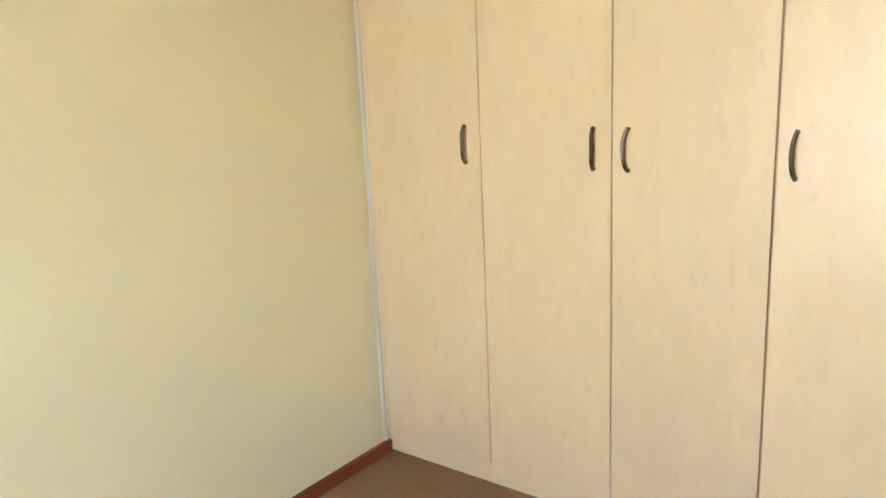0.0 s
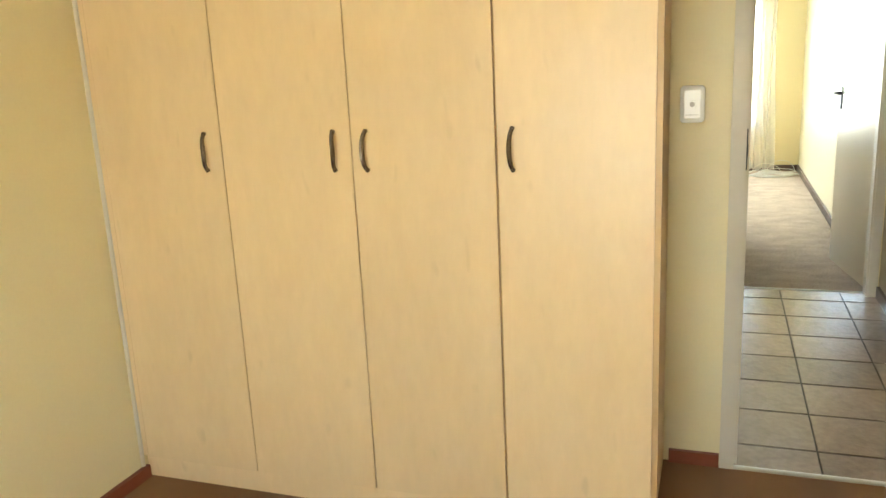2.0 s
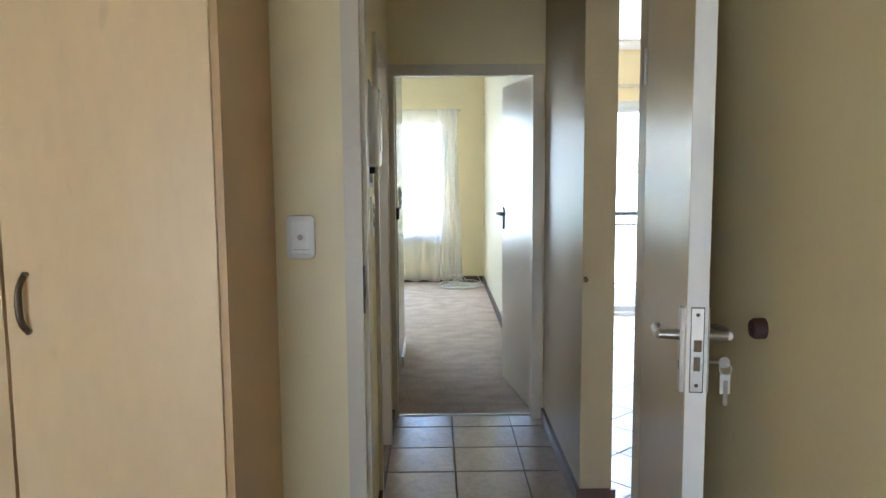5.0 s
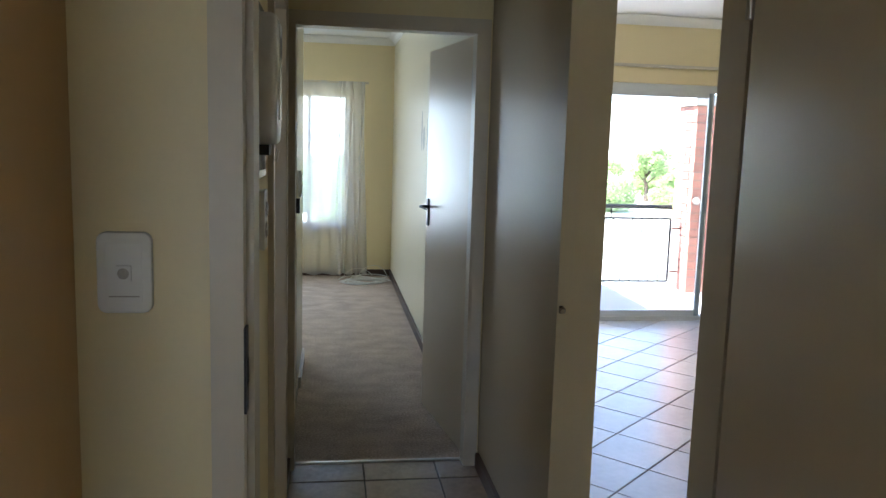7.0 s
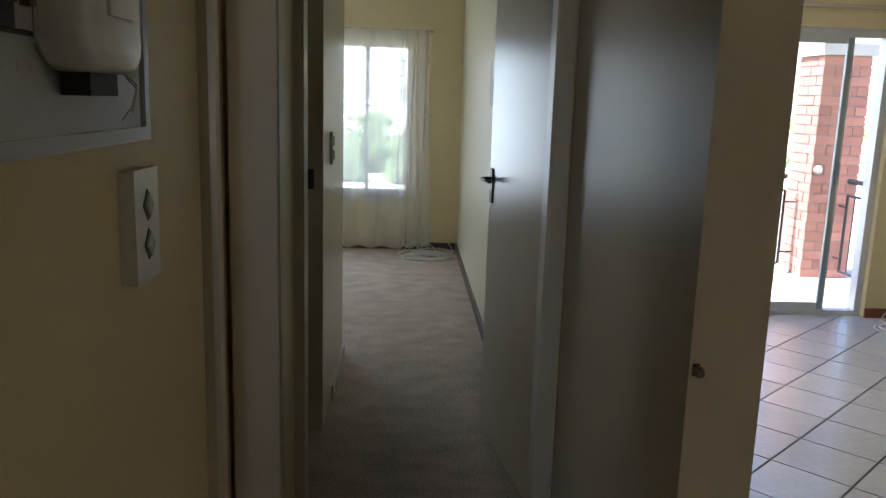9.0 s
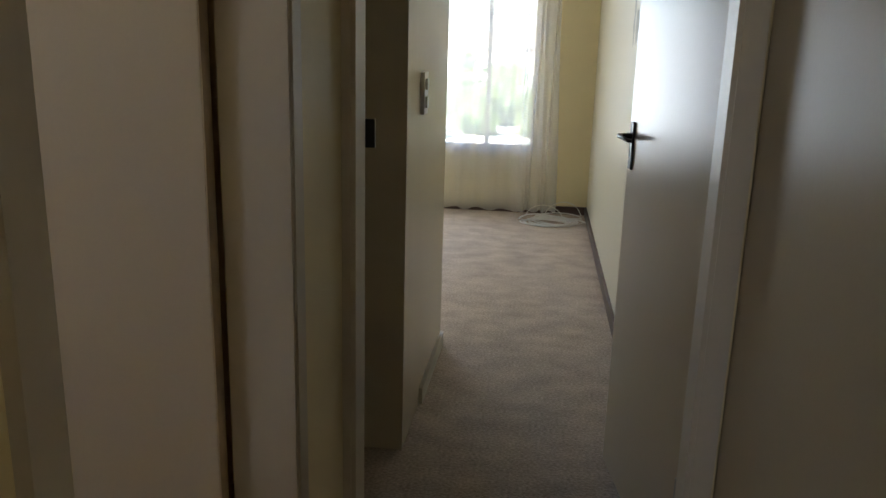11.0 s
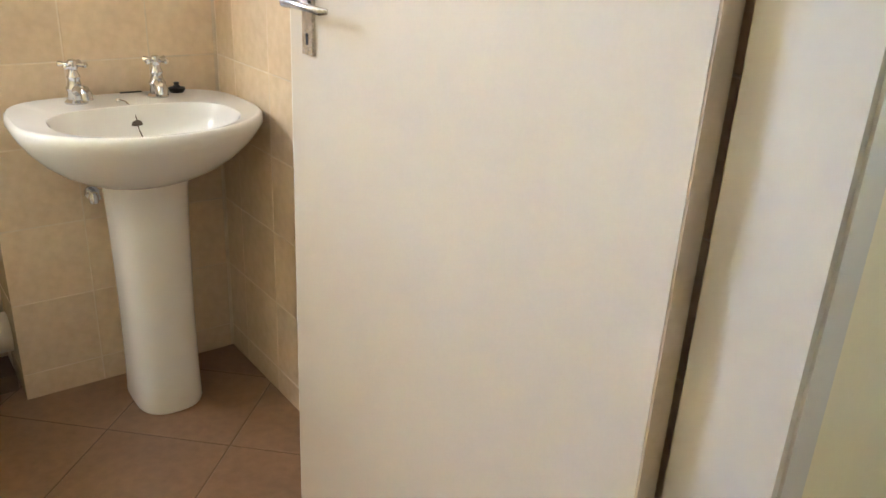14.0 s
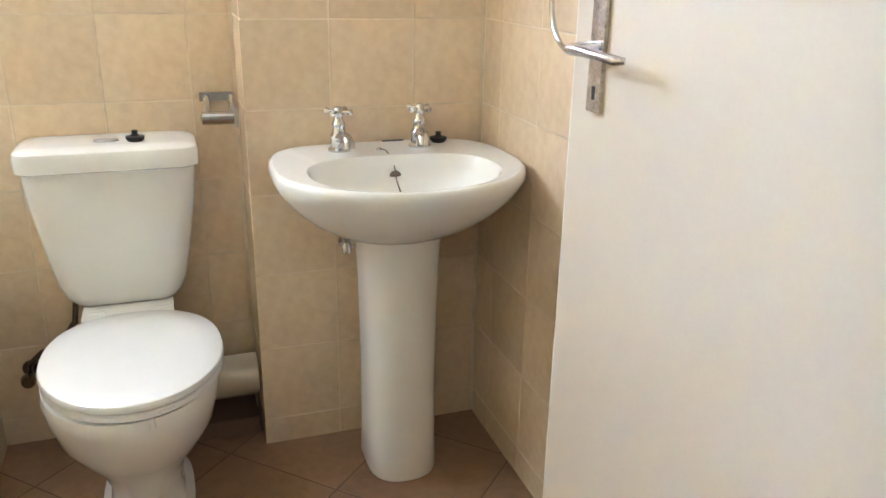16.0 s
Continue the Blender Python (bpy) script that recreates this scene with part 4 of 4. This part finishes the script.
for row, (y, step, size) in enumerate(((42, 2.9, 0.58), (49, 2.9, 0.8), (57, 3.2, 1.0))):
    for k in range(5):
        copy_thing(shrub, pose(-8.6 + 0.9 * (row % 2) + step * k + scrub.uniform(-0.5, 0.5), y + scrub.uniform(-1.5, 1.5), -3.0, 0, 0, 67 * k + 31 * row) @ Matrix.Scale(size * scrub.uniform(0.85, 1.15), 4))
for x, y, size in ((19, 52, 0.8), (22, 58, 0.9), (25.5, 55, 0.7), (29, 66, 1.0), (33, 60, 0.8)):
    copy_thing(shrub, pose(x, y, -3.0, 0, 0, 40 * x) @ Matrix.Scale(size, 4))

# ---- bathroom things ----
def oval(cx, cy, hf, hb, hy, z, ef=1.0, eb=1.0, n=40):
    """A closed outline: half-lengths hf to the front (+x) and hb to the back, half-width hy; e: 1 round, less is squarer."""
    out = []
    for i in range(n):
        a = 2 * math.pi * i / n
        c, s = math.cos(a), math.sin(a)
        e = ef if c >= 0 else eb
        x = (hf if c >= 0 else hb) * abs(c) ** e * (1 if c >= 0 else -1)
        y = hy * abs(s) ** e * (1 if s >= 0 else -1)
        out.append((cx + x, cy + y, z))
    return out


BY = 1.770
basin = thing("washbasin", "white porcelain pedestal washbasin in the tiled corner", "washbasin", pose(0, 0, 0))
secs = []
for s, z in ((0.36, 0.650), (0.44, 0.656), (0.56, 0.672), (0.69, 0.695), (0.81, 0.724), (0.905, 0.754), (0.97, 0.781), (1.0, 0.80), (1.0, 0.812), (0.992, 0.819), (0.975, 0.8225), (0.95, 0.822)):
    cx = -1.60 - 0.055 * (1 - s) / 0.66
    secs.append(oval(cx, BY, 0.23 * s, 0.25 * min(1, s * 1.12), 0.280 * s, z, 1.0, 0.5))
for s, z in ((1.0, 0.819), (0.975, 0.812), (0.94, 0.79), (0.88, 0.766), (0.76, 0.742), (0.56, 0.724), (0.28, 0.714), (0.08, 0.712)):
    secs.append(oval(-1.565 - 0.02 * (1 - s), BY, 0.172 * s, 0.150 * s, 0.212 * s, z, 1.0, 0.7))
part("bowl", rings(bmesh.new(), secs), M_porcelain, basin)
part("pedestal", rings(bmesh.new(), [oval(-1.69 + dx, BY + 0.018, hf, 0.10, hy - 0.006, z, 0.8, 0.35, 32) for z, hf, hy, dx in (
    (0.0, 0.098, 0.093, 0.0), (0.012, 0.101, 0.096, 0.0), (0.10, 0.098, 0.093, 0.0), (0.30, 0.094, 0.092, 0.0), (0.50, 0.097, 0.096, 0.0), (0.62, 0.102, 0.100, 0.0), (0.660, 0.108, 0.104, 0.004))]),
    M_porcelain, basin, "tapered porcelain pedestal")
part("overflow", rounded(lathe([(0.014, 0), (0.014, 0.003), (0.009, 0.004)], 18, "x", (0, 0, 0)), 0.0008, 1), M_pewter, basin, "tarnished overflow ring",
     m=pose(-1.704, BY + 0.012, 0.772, 0, 20, 0))
part("waste", lathe([(0.028, 0), (0.026, 0.003)], 20, "z", (-1.565, BY, 0.712)), M_chrome, basin)
part("chain_stay", lathe([(0.006, 0), (0.007, 0.004), (0.003, 0.008)], 12, "z", (-1.757, BY - 0.012, 0.821)), M_chrome, basin)
part("chain", tube([(-1.755, BY - 0.012, 0.827), (-1.735, BY - 0.002, 0.826), (-1.716, BY + 0.008, 0.812), (-1.708, BY + 0.012, 0.792), (-1.698, BY + 0.014, 0.762), (-1.684, BY + 0.016, 0.748), (-1.655, BY + 0.016, 0.732)], 0.0017, 6), M_pewter, basin, "bead plug chain")
part("sealant", boxes((-1.859, BY + 0.02, 0.818, -1.847, BY + 0.075, 0.8235)), M_black, basin, "dark stained sealant line")


def basin_tap(y, turn):
    t = thing("basin_tap", "chrome pillar tap with a cross handle", "tap", pose(-1.785, y, 0.8205, 0, 0, turn) @ Matrix.Diagonal((1.12, 1.12, 0.99, 1)), group="basin taps")
    part("body", lathe([(0.024, 0), (0.024, 0.004), (0.018, 0.010), (0.0165, 0.028), (0.019, 0.036), (0.015, 0.044), (0.0125, 0.058), (0.0145, 0.064), (0.011, 0.072), (0.008, 0.084)], 20), M_chrome, t)
    part("spout", tube([(0.008, 0, 0.030), (0.030, 0, 0.040), (0.052, 0, 0.040), (0.064, 0, 0.032), (0.066, 0, 0.020)], 0.011, 12, radii=[0.013, 0.0125, 0.012, 0.0125, 0.0125]), M_chrome, t)
    head = part("cross_handle", lathe([(0.0105, 0.082), (0.012, 0.090), (0.0105, 0.100), (0.008, 0.104), (0.003, 0.106)], 16), M_chrome, t)
    for k in range(4):
        a = math.pi / 4 + k * math.pi / 2
        c, s = math.cos(a), math.sin(a)
        part("arm", tube([(0.008 * c, 0.008 * s, 0.093), (0.020 * c, 0.020 * s, 0.0935), (0.029 * c, 0.029 * s, 0.0935), (0.032 * c, 0.032 * s, 0.0935)], 0.005, 8, radii=[0.0045, 0.005, 0.0075, 0.004]), M_chrome, head)
    return t


basin_tap(1.668, 6)
basin_tap(1.866, -10)


def rubber_plug(x, y, z, label):
    p = single("basin_plug", lathe([(0.016, 0), (0.021, 0.006), (0.022, 0.012), (0.010, 0.014), (0.006, 0.020), (0.008, 0.025), (0.003, 0.027)], 18), M_black, label, "plug", m=pose(x, y, z))
    return p


rubber_plug(-1.815, 1.925, 0.8215, "black rubber plug lying on the washbasin")

CY = 1.152
toilet = thing("toilet", "white close-coupled toilet with the lid closed", "toilet", pose(0, 0, 0))


def rrect(x0, x1, y0, y1, z, r, n=6):
    out = []
    for cx, cy, a0 in ((x1 - r, y1 - r, 0), (x0 + r, y1 - r, 90), (x0 + r, y0 + r, 180), (x1 - r, y0 + r, 270)):
        for i in range(n):
            a = radians(a0 + 90 * i / (n - 1))
            out.append((cx + r * math.cos(a), cy + r * math.sin(a), z))
    return out


part("cistern", rings(bmesh.new(), [rrect(-2.055, xf, CY - hw, CY + hw, z, r) for z, xf, hw, r in (
    (0.426, -1.955, 0.096, 0.03), (0.430, -1.930, 0.114, 0.035), (0.441, -1.920, 0.124, 0.038), (0.458, -1.914, 0.137, 0.04), (0.49, -1.909, 0.149, 0.04), (0.55, -1.904, 0.161, 0.04), (0.62, -1.898, 0.172, 0.04), (0.70, -1.891, 0.184, 0.038), (0.778, -1.886, 0.190, 0.035))]), M_porcelain, toilet)
lid = part("cistern_lid", rings(bmesh.new(), [rrect(-2.058, xf, CY - hw, CY + hw, z, r) for z, xf, hw, r in (
    (0.778, -1.879, 0.193, 0.04), (0.782, -1.872, 0.200, 0.042), (0.816, -1.871, 0.201, 0.042), (0.825, -1.874, 0.198, 0.041), (0.8305, -1.884, 0.189, 0.036), (0.832, -1.93, 0.15, 0.02))]), M_porcelain, toilet, "flat porcelain cistern lid with a rounded lip")
part("flush_button", rings(bmesh.new(), [oval(-1.972, CY - 0.004, 0.020 * s, 0.020 * s, 0.028 * s, z, 1, 1, 24) for s, z in ((1, 0.8315), (1, 0.835), (0.85, 0.838), (0.3, 0.8385))]), M_steel, lid, "oval chrome flush button")
pan = part("pan", rings(bmesh.new(), [oval(cx + 0.015, CY + 0.013, hf, hb, hy, z, 0.95, eb, 36) for z, cx, hf, hb, hy, eb in (
    (0.0, -1.70, 0.135, 0.20, 0.105, 0.6), (0.02, -1.70, 0.135, 0.20, 0.105, 0.6), (0.035, -1.70, 0.112, 0.19, 0.084, 0.6), (0.09, -1.70, 0.098, 0.18, 0.078, 0.6), (0.16, -1.69, 0.125, 0.18, 0.096, 0.7),
    (0.22, -1.68, 0.175, 0.19, 0.135, 0.8), (0.28, -1.67, 0.215, 0.20, 0.165, 0.85), (0.34, -1.665, 0.236, 0.215, 0.180, 0.9), (0.375, -1.662, 0.240, 0.225, 0.185, 0.9), (0.392, -1.662, 0.236, 0.225, 0.182, 0.9))]), M_porcelain, toilet)
part("pan_neck", rounded(boxes((-2.03, CY - 0.10, 0.36, -1.84, CY + 0.11, 0.431)), 0.012, 3), M_porcelain, toilet)
seat = part("seat", rings(bmesh.new(), [oval(-1.645, CY + 0.020, 0.236 * s, 0.222 * s, 0.188 * s, z, 1, 0.85, 44) for s, z in ((0.97, 0.394), (1.0, 0.398), (1.0, 0.408), (0.985, 0.412))]), M_seat, toilet)
part("seat_lid", rings(bmesh.new(), [oval(-1.645, CY + 0.020, 0.238 * s, 0.226 * s, 0.190 * s, z, 1, 0.85, 44) for s, z in ((0.975, 0.4135), (1.0, 0.417), (1.005, 0.424), (0.99, 0.431), (0.95, 0.435), (0.75, 0.4375), (0.4, 0.4385))]), M_seat, toilet, "closed white plastic lid")
for k in (-0.07, 0.085):
    part("lid_hinge", lathe([(0.011, -0.018), (0.011, 0.018)], 12, "y", (-1.880, CY + k + 0.004, 0.424)), M_seat, seat)
part("seat_buffer", rounded(boxes((-1.417, CY + 0.052, 0.372, -1.408, CY + 0.060, 0.398)), 0.002, 1), M_seat, seat)
for y in (-0.085, 0.09):
    part("floor_bolt", lathe([(0.008, 0), (0.006, 0.006)], 10, "z", (-1.640, CY + y + 0.015, 0.021)), M_pewter, toilet)
rubber_plug(-1.955, CY + 0.062, 0.8315, "black rubber plug lying on the cistern lid")

waste = thing("waste_pipe", "cream plastic waste pipe from toilet to duct", "pipe", pose(0, 0, 0))
part("pipe", lathe([(0.055, 1.24), (0.055, 1.459)], 24, "y", (-1.965, 0, 0.170)), M_pvc, waste)
part("collar", lathe([(0.060, 1.235), (0.066, 1.24), (0.066, 1.30), (0.060, 1.305)], 24, "y", (-1.965, 0, 0.170)), M_pvc, waste)
part("foot", rounded(boxes((-2.055, 1.30, 0.0, -1.93, 1.455, 0.05)), 0.015, 2), M_grout_b, waste, "rough mortar bedding")

valve = thing("stop_valve", "dark angle valve with a hose beside the toilet", "valve", pose(-2.06, 0.893, 0.222))
part("rosette", lathe([(0.024, 0), (0.022, 0.006)], 18, "x"), M_pewter, valve)
part("body", tube([(0.004, 0, 0), (0.05, 0, 0), (0.062, 0, 0.004)], 0.011, 12), M_pewter, valve)
part("knob", lathe([(0.016, 0), (0.019, 0.008), (0.016, 0.022)], 14, "x", (0.060, 0, 0.0)), M_pewter, valve)
part("hose", tube([(0.035, 0.0, 0.008), (0.037, 0.004, 0.03), (0.042, 0.035, 0.06), (0.050, 0.085, 0.085), (0.052, 0.125, 0.14), (0.048, 0.135, 0.205)], 0.0075, 10), M_pewter, valve)

bvalve = thing("basin_valve", "pale isolating valve behind the pedestal", "valve", pose(-1.86, 1.693, 0.566))
part("rosette", lathe([(0.020, 0), (0.018, 0.006)], 16, "x"), M_chrome, bvalve)
part("body", tube([(0.004, 0, 0), (0.05, 0, 0)], 0.010, 10), M_chrome, bvalve)
part("tap_head", lathe([(0.006, -0.016), (0.012, -0.012), (0.013, 0.004), (0.008, 0.014)], 12, "z", (0.05, -0.008, 0)), M_chrome, bvalve)

holder = thing("toilet_roll_holder", "chrome toilet roll holder on the tiled wall", "roll holder", pose(-2.0595, 1.413, 0.912, 0, 0, 90))
part("back_plate", rounded(boxes((-0.042, -0.010, -0.008, 0.042, 0.0, 0.014)), 0.003, 2), M_chrome, holder)
for x in (-0.026, 0.034):
    part("arm", tube([(x, -0.006, 0.002), (x, -0.036, -0.010), (x, -0.064, -0.034)], 0.0085, 12), M_chrome, holder)
part("roller", lathe([(0.004, -0.046), (0.0165, -0.042), (0.0165, 0.036), (0.004, 0.040)], 20, "x", (0, -0.072, -0.040)), M_chrome, holder)
part("end_cap", rounded(boxes((0.034, -0.092, -0.062, 0.044, -0.050, -0.018)), 0.003, 2), M_steel, holder)

ring = thing("towel_ring", "chrome towel ring on the tiled wall", "towel ring", pose(-1.31, 2.055, 1.275))
part("rosette", lathe([(0.022, 0), (0.022, -0.008), (0.012, -0.014), (0.009, -0.034), (0.012, -0.042)], 18, "y"), M_chrome, ring)
part("ring", tube([(0.092 * math.sin(a), -0.045, -0.092 + 0.092 * math.cos(a)) for a in [2 * math.pi * i / 40 for i in range(41)]], 0.0055, 10), M_chrome, ring)

# Assumed bath, mostly out of view, added to darken the floor by the toilet.
bath = thing("bathtub", "assumed white bathtub, mostly out of view, with a beige tiled front panel", "bathtub", pose(0, 0, 0))
BX0, BX1, BY0, BY1 = -2.058, -0.56, 0.118, 0.805
part("front_panel", boxes((BX0, BY1 - 0.03, 0.0, BX1, BY1 - 0.004, 0.495)), M_walltile, bath, "beige tiled bath panel", smooth=False)
part("end_panel", boxes((BX1 - 0.03, BY0, 0.0, BX1 - 0.004, BY1 - 0.031, 0.495)), M_walltile, bath, smooth=False)
part("tub", rings(bmesh.new(), [rrect(BX0 + d, BX1 - d, BY0 + d, BY1 - d, z, r) for d, z, r in (
    (0.0, 0.496, 0.02), (0.0, 0.520, 0.02), (0.008, 0.528, 0.02), (0.055, 0.528, 0.08), (0.065, 0.520, 0.09), (0.085, 0.40, 0.11), (0.11, 0.22, 0.13), (0.16, 0.16, 0.12), (0.26, 0.15, 0.06), (0.34, 0.149, 0.002))], cap=False), M_porcelain, bath, "white enamelled tub")
part("waste", lathe([(0.03, 0.151), (0.028, 0.154)], 18, "z", (BX0 + 0.3, (BY0 + BY1) / 2, 0)), M_chrome, bath)

bw = thing("window_bathroom", "small white framed bathroom window", "window", kind="structure")
part("window_frame", rounded(boxes((-2.26, 0.27, 1.5, -2.22, 0.30, 2.15), (-2.26, 0.94, 1.5, -2.22, 0.97, 2.15), (-2.26, 0.30, 1.5, -2.22, 0.94, 1.53), (-2.26, 0.30, 2.12, -2.22, 0.94, 2.15)), 0.003, 1), M_frame, bw)
pane = part("pane", boxes((-2.243, 0.30, 1.53, -2.239, 0.94, 2.12)), M_glass, bw, smooth=False)
pane.visible_shadow = False

# ---- tiles and bricks, piece by piece ----
TILE_MESH = {}


def tile_mesh(w, h, t, mat, ch=0.0012):
    """A tile lying on z=0 from its corner, with a chamfered upper edge."""
    k = (round(w, 4), round(h, 4), t, mat.name)
    if k not in TILE_MESH:
        bm = bmesh.new()
        rings(bm, [[(0, 0, 0), (w, 0, 0), (w, h, 0), (0, h, 0)], [(0, 0, t - ch), (w, 0, t - ch), (w, h, t - ch), (0, h, t - ch)],
                   [(ch, ch, t), (w - ch, ch, t), (w - ch, h - ch, t), (ch, h - ch, t)]])
        TILE_MESH[k] = mesh_of("tile", bm, mat)
    return TILE_MESH[k]


rng = random.Random(12)


def wall_tiles(parent, origin, u, v, us, vs, skip=()):
    """Tiles on a wall: origin a corner, u and v its axes, us and vs the joints along them."""
    u, v = Vector(u), Vector(v)
    n = u.cross(v)
    for a, b in zip(us, us[1:]):
        for c, d in zip(vs, vs[1:]):
            if b - a < 0.02 or any(a < s[1] and b > s[0] and c < s[3] and d > s[2] for s in skip):
                continue
            ob = new("tile", tile_mesh(b - a - 0.003, d - c - 0.003, 0.006, M_walltile))
            m = Matrix((u, v, n)).transposed().to_4x4()
            m.translation = Vector(origin) + u * (a + 0.0015) + v * (c + 0.0015) + n * rng.uniform(-0.0053, -0.0047)
            ob.matrix_world = m @ pose(0, 0, 0, rng.uniform(-0.12, 0.12), rng.uniform(-0.12, 0.12), 0)
            ob.parent = parent


ROWS = [-0.012, 0.075] + [0.283 + 0.208 * i for i in range(12)]
wall_tiles(wall_toilet, (-2.066, 0, 0), (0, 1, 0), (0, 0, 1), [0.11] + [1.355 - 0.2075 * i for i in range(5, -1, -1)] + [1.459], ROWS, skip=((0.27, 0.97, 1.5, 2.15),))
wall_tiles(wall_duct, (-1.866, 0, 0), (0, 1, 0), (0, 0, 1), [1.461, 1.668, 1.876, 2.054], ROWS)
wall_tiles(wall_duct, (-2.060, 1.466, 0), (1, 0, 0), (0, 0, 1), [0.0, 0.0, 0.193], ROWS)
wall_tiles(wall_side, (0, 2.061, 0), (1, 0, 0), (0, 0, 1), [-1.859] + [-1.748 + 0.2075 * i for i in range(8)] + [-0.162], ROWS)


def clipped(poly, x0, y0, x1, y1):
    """A polygon cut to a rectangle."""
    for axis, lim, sign in ((0, x0, 1), (0, x1, -1), (1, y0, 1), (1, y1, -1)):
        out = []
        for p, q in zip(poly, poly[1:] + poly[:1]):
            a, b = (p[axis] - lim) * sign, (q[axis] - lim) * sign
            if a >= 0:
                out.append(p)
            if a * b < 0:
                f = a / (a - b)
                out.append(tuple(s + (e - s) * f for s, e in zip(p, q)))
        poly = out
        if not poly:
            break
    return poly


def floor_tiles(parent, rect, anchor, pitch, angle, mat, joint=0.005, t=0.006):
    """Square tiles laid at an angle, cut at the edges of the rectangle."""
    c, s = math.cos(radians(angle)), math.sin(radians(angle))
    px, py = pitch if isinstance(pitch, tuple) else (pitch, pitch)
    jx, jy = joint if isinstance(joint, tuple) else (joint, joint)
    span = 26
    for i in range(-span, span):
        for j in range(-span, span):
            def at(u, v):
                return (anchor[0] + u * c - v * s, anchor[1] + u * s + v * c)
            u0, u1, v0, v1 = i * px + jx / 2, (i + 1) * px - jx / 2, j * py + jy / 2, (j + 1) * py - jy / 2
            corners = [at(u0, v0), at(u1, v0), at(u1, v1), at(u0, v1)]
            poly = clipped(corners, *rect)
            if len(poly) < 3:
                continue
            area = abs(sum(p[0] * q[1] - q[0] * p[1] for p, q in zip(poly, poly[1:] + poly[:1]))) / 2
            if area < 0.0008:
                continue
            whole = len(poly) == 4 and area > 0.99 * (u1 - u0) * (v1 - v0)
            if whole:
                ob = new("tile", tile_mesh(u1 - u0, v1 - v0, t, mat))
                ob.matrix_world = Matrix.Translation((*at(u0, v0), -0.006 + rng.uniform(-0.0005, 0.0003))) @ pose(0, 0, 0, rng.uniform(-0.06, 0.06), rng.uniform(-0.06, 0.06), angle)
            else:
                cx, cy = sum(p[0] for p in poly) / len(poly), sum(p[1] for p in poly) / len(poly)
                bm = bmesh.new()
                lo = [(p[0] - cx, p[1] - cy) for p in poly]
                rings(bm, [[(x, y, 0) for x, y in lo], [(x, y, t - 0.001) for x, y in lo], [(x * 0.99, y * 0.99, t) for x, y in lo]])
                ob = new("tile", mesh_of("tile", bm, mat))
                ob.matrix_world = Matrix.Translation((cx, cy, -0.006 + rng.uniform(-0.0005, 0.0003)))
            ob.parent = parent


floor_tiles(floor_cor, (-0.105, 0.004, 1.0, 2.392), (-0.04, 0.195), (0.3425, 0.332), 0, M_slate, (0.006, 0.0115))
floor_tiles(floor_liv, (1.003, -1.6, 4.478, LIV_Y + 0.05), (2.652, 3.114), 0.336, 42.7, M_slate_sheen, 0.008)
floor_tiles(floor_bath, (-2.066, 0.112, -0.108, 2.061), (-1.612, 1.603), 0.335, 45, M_bathfloor, 0.004)

# bricks: alternate courses turn by a quarter
BRICK = {}


def brick_mesh(lx, ly, lz):
    k = (lx, ly, lz)
    if k not in BRICK:
        BRICK[k] = mesh_of("brick", rounded(boxes((-lx / 2, -ly / 2, 0, lx / 2, ly / 2, lz)), 0.003, 1), M_brick)
    return BRICK[k]


side_len, course = PX1 - PX0, 0.0880
mx, my = (PX0 + PX1) / 2, (PY0 + PY1) / 2
for k in range(23):
    z = -0.030 + k * course
    for a in range(4):
        turn = 90 * a + (90 if k % 2 else 0)
        lays = [(-0.1115, 0.216, 0.106), (0.1115, 0.216, 0.106)] if a % 2 == 0 else [(0.0, 0.216, 0.106)]
        for off, lx, ly in lays:
            ob = new("brick", brick_mesh(lx, ly, 0.079))
            ob.matrix_world = pose(mx, my, z, 0, 0, turn) @ pose(off, -side_len / 2 + 0.053 + rng.uniform(-0.002, 0.002), 0, 0, 0, rng.uniform(-0.4, 0.4))
            ob.parent = pillar
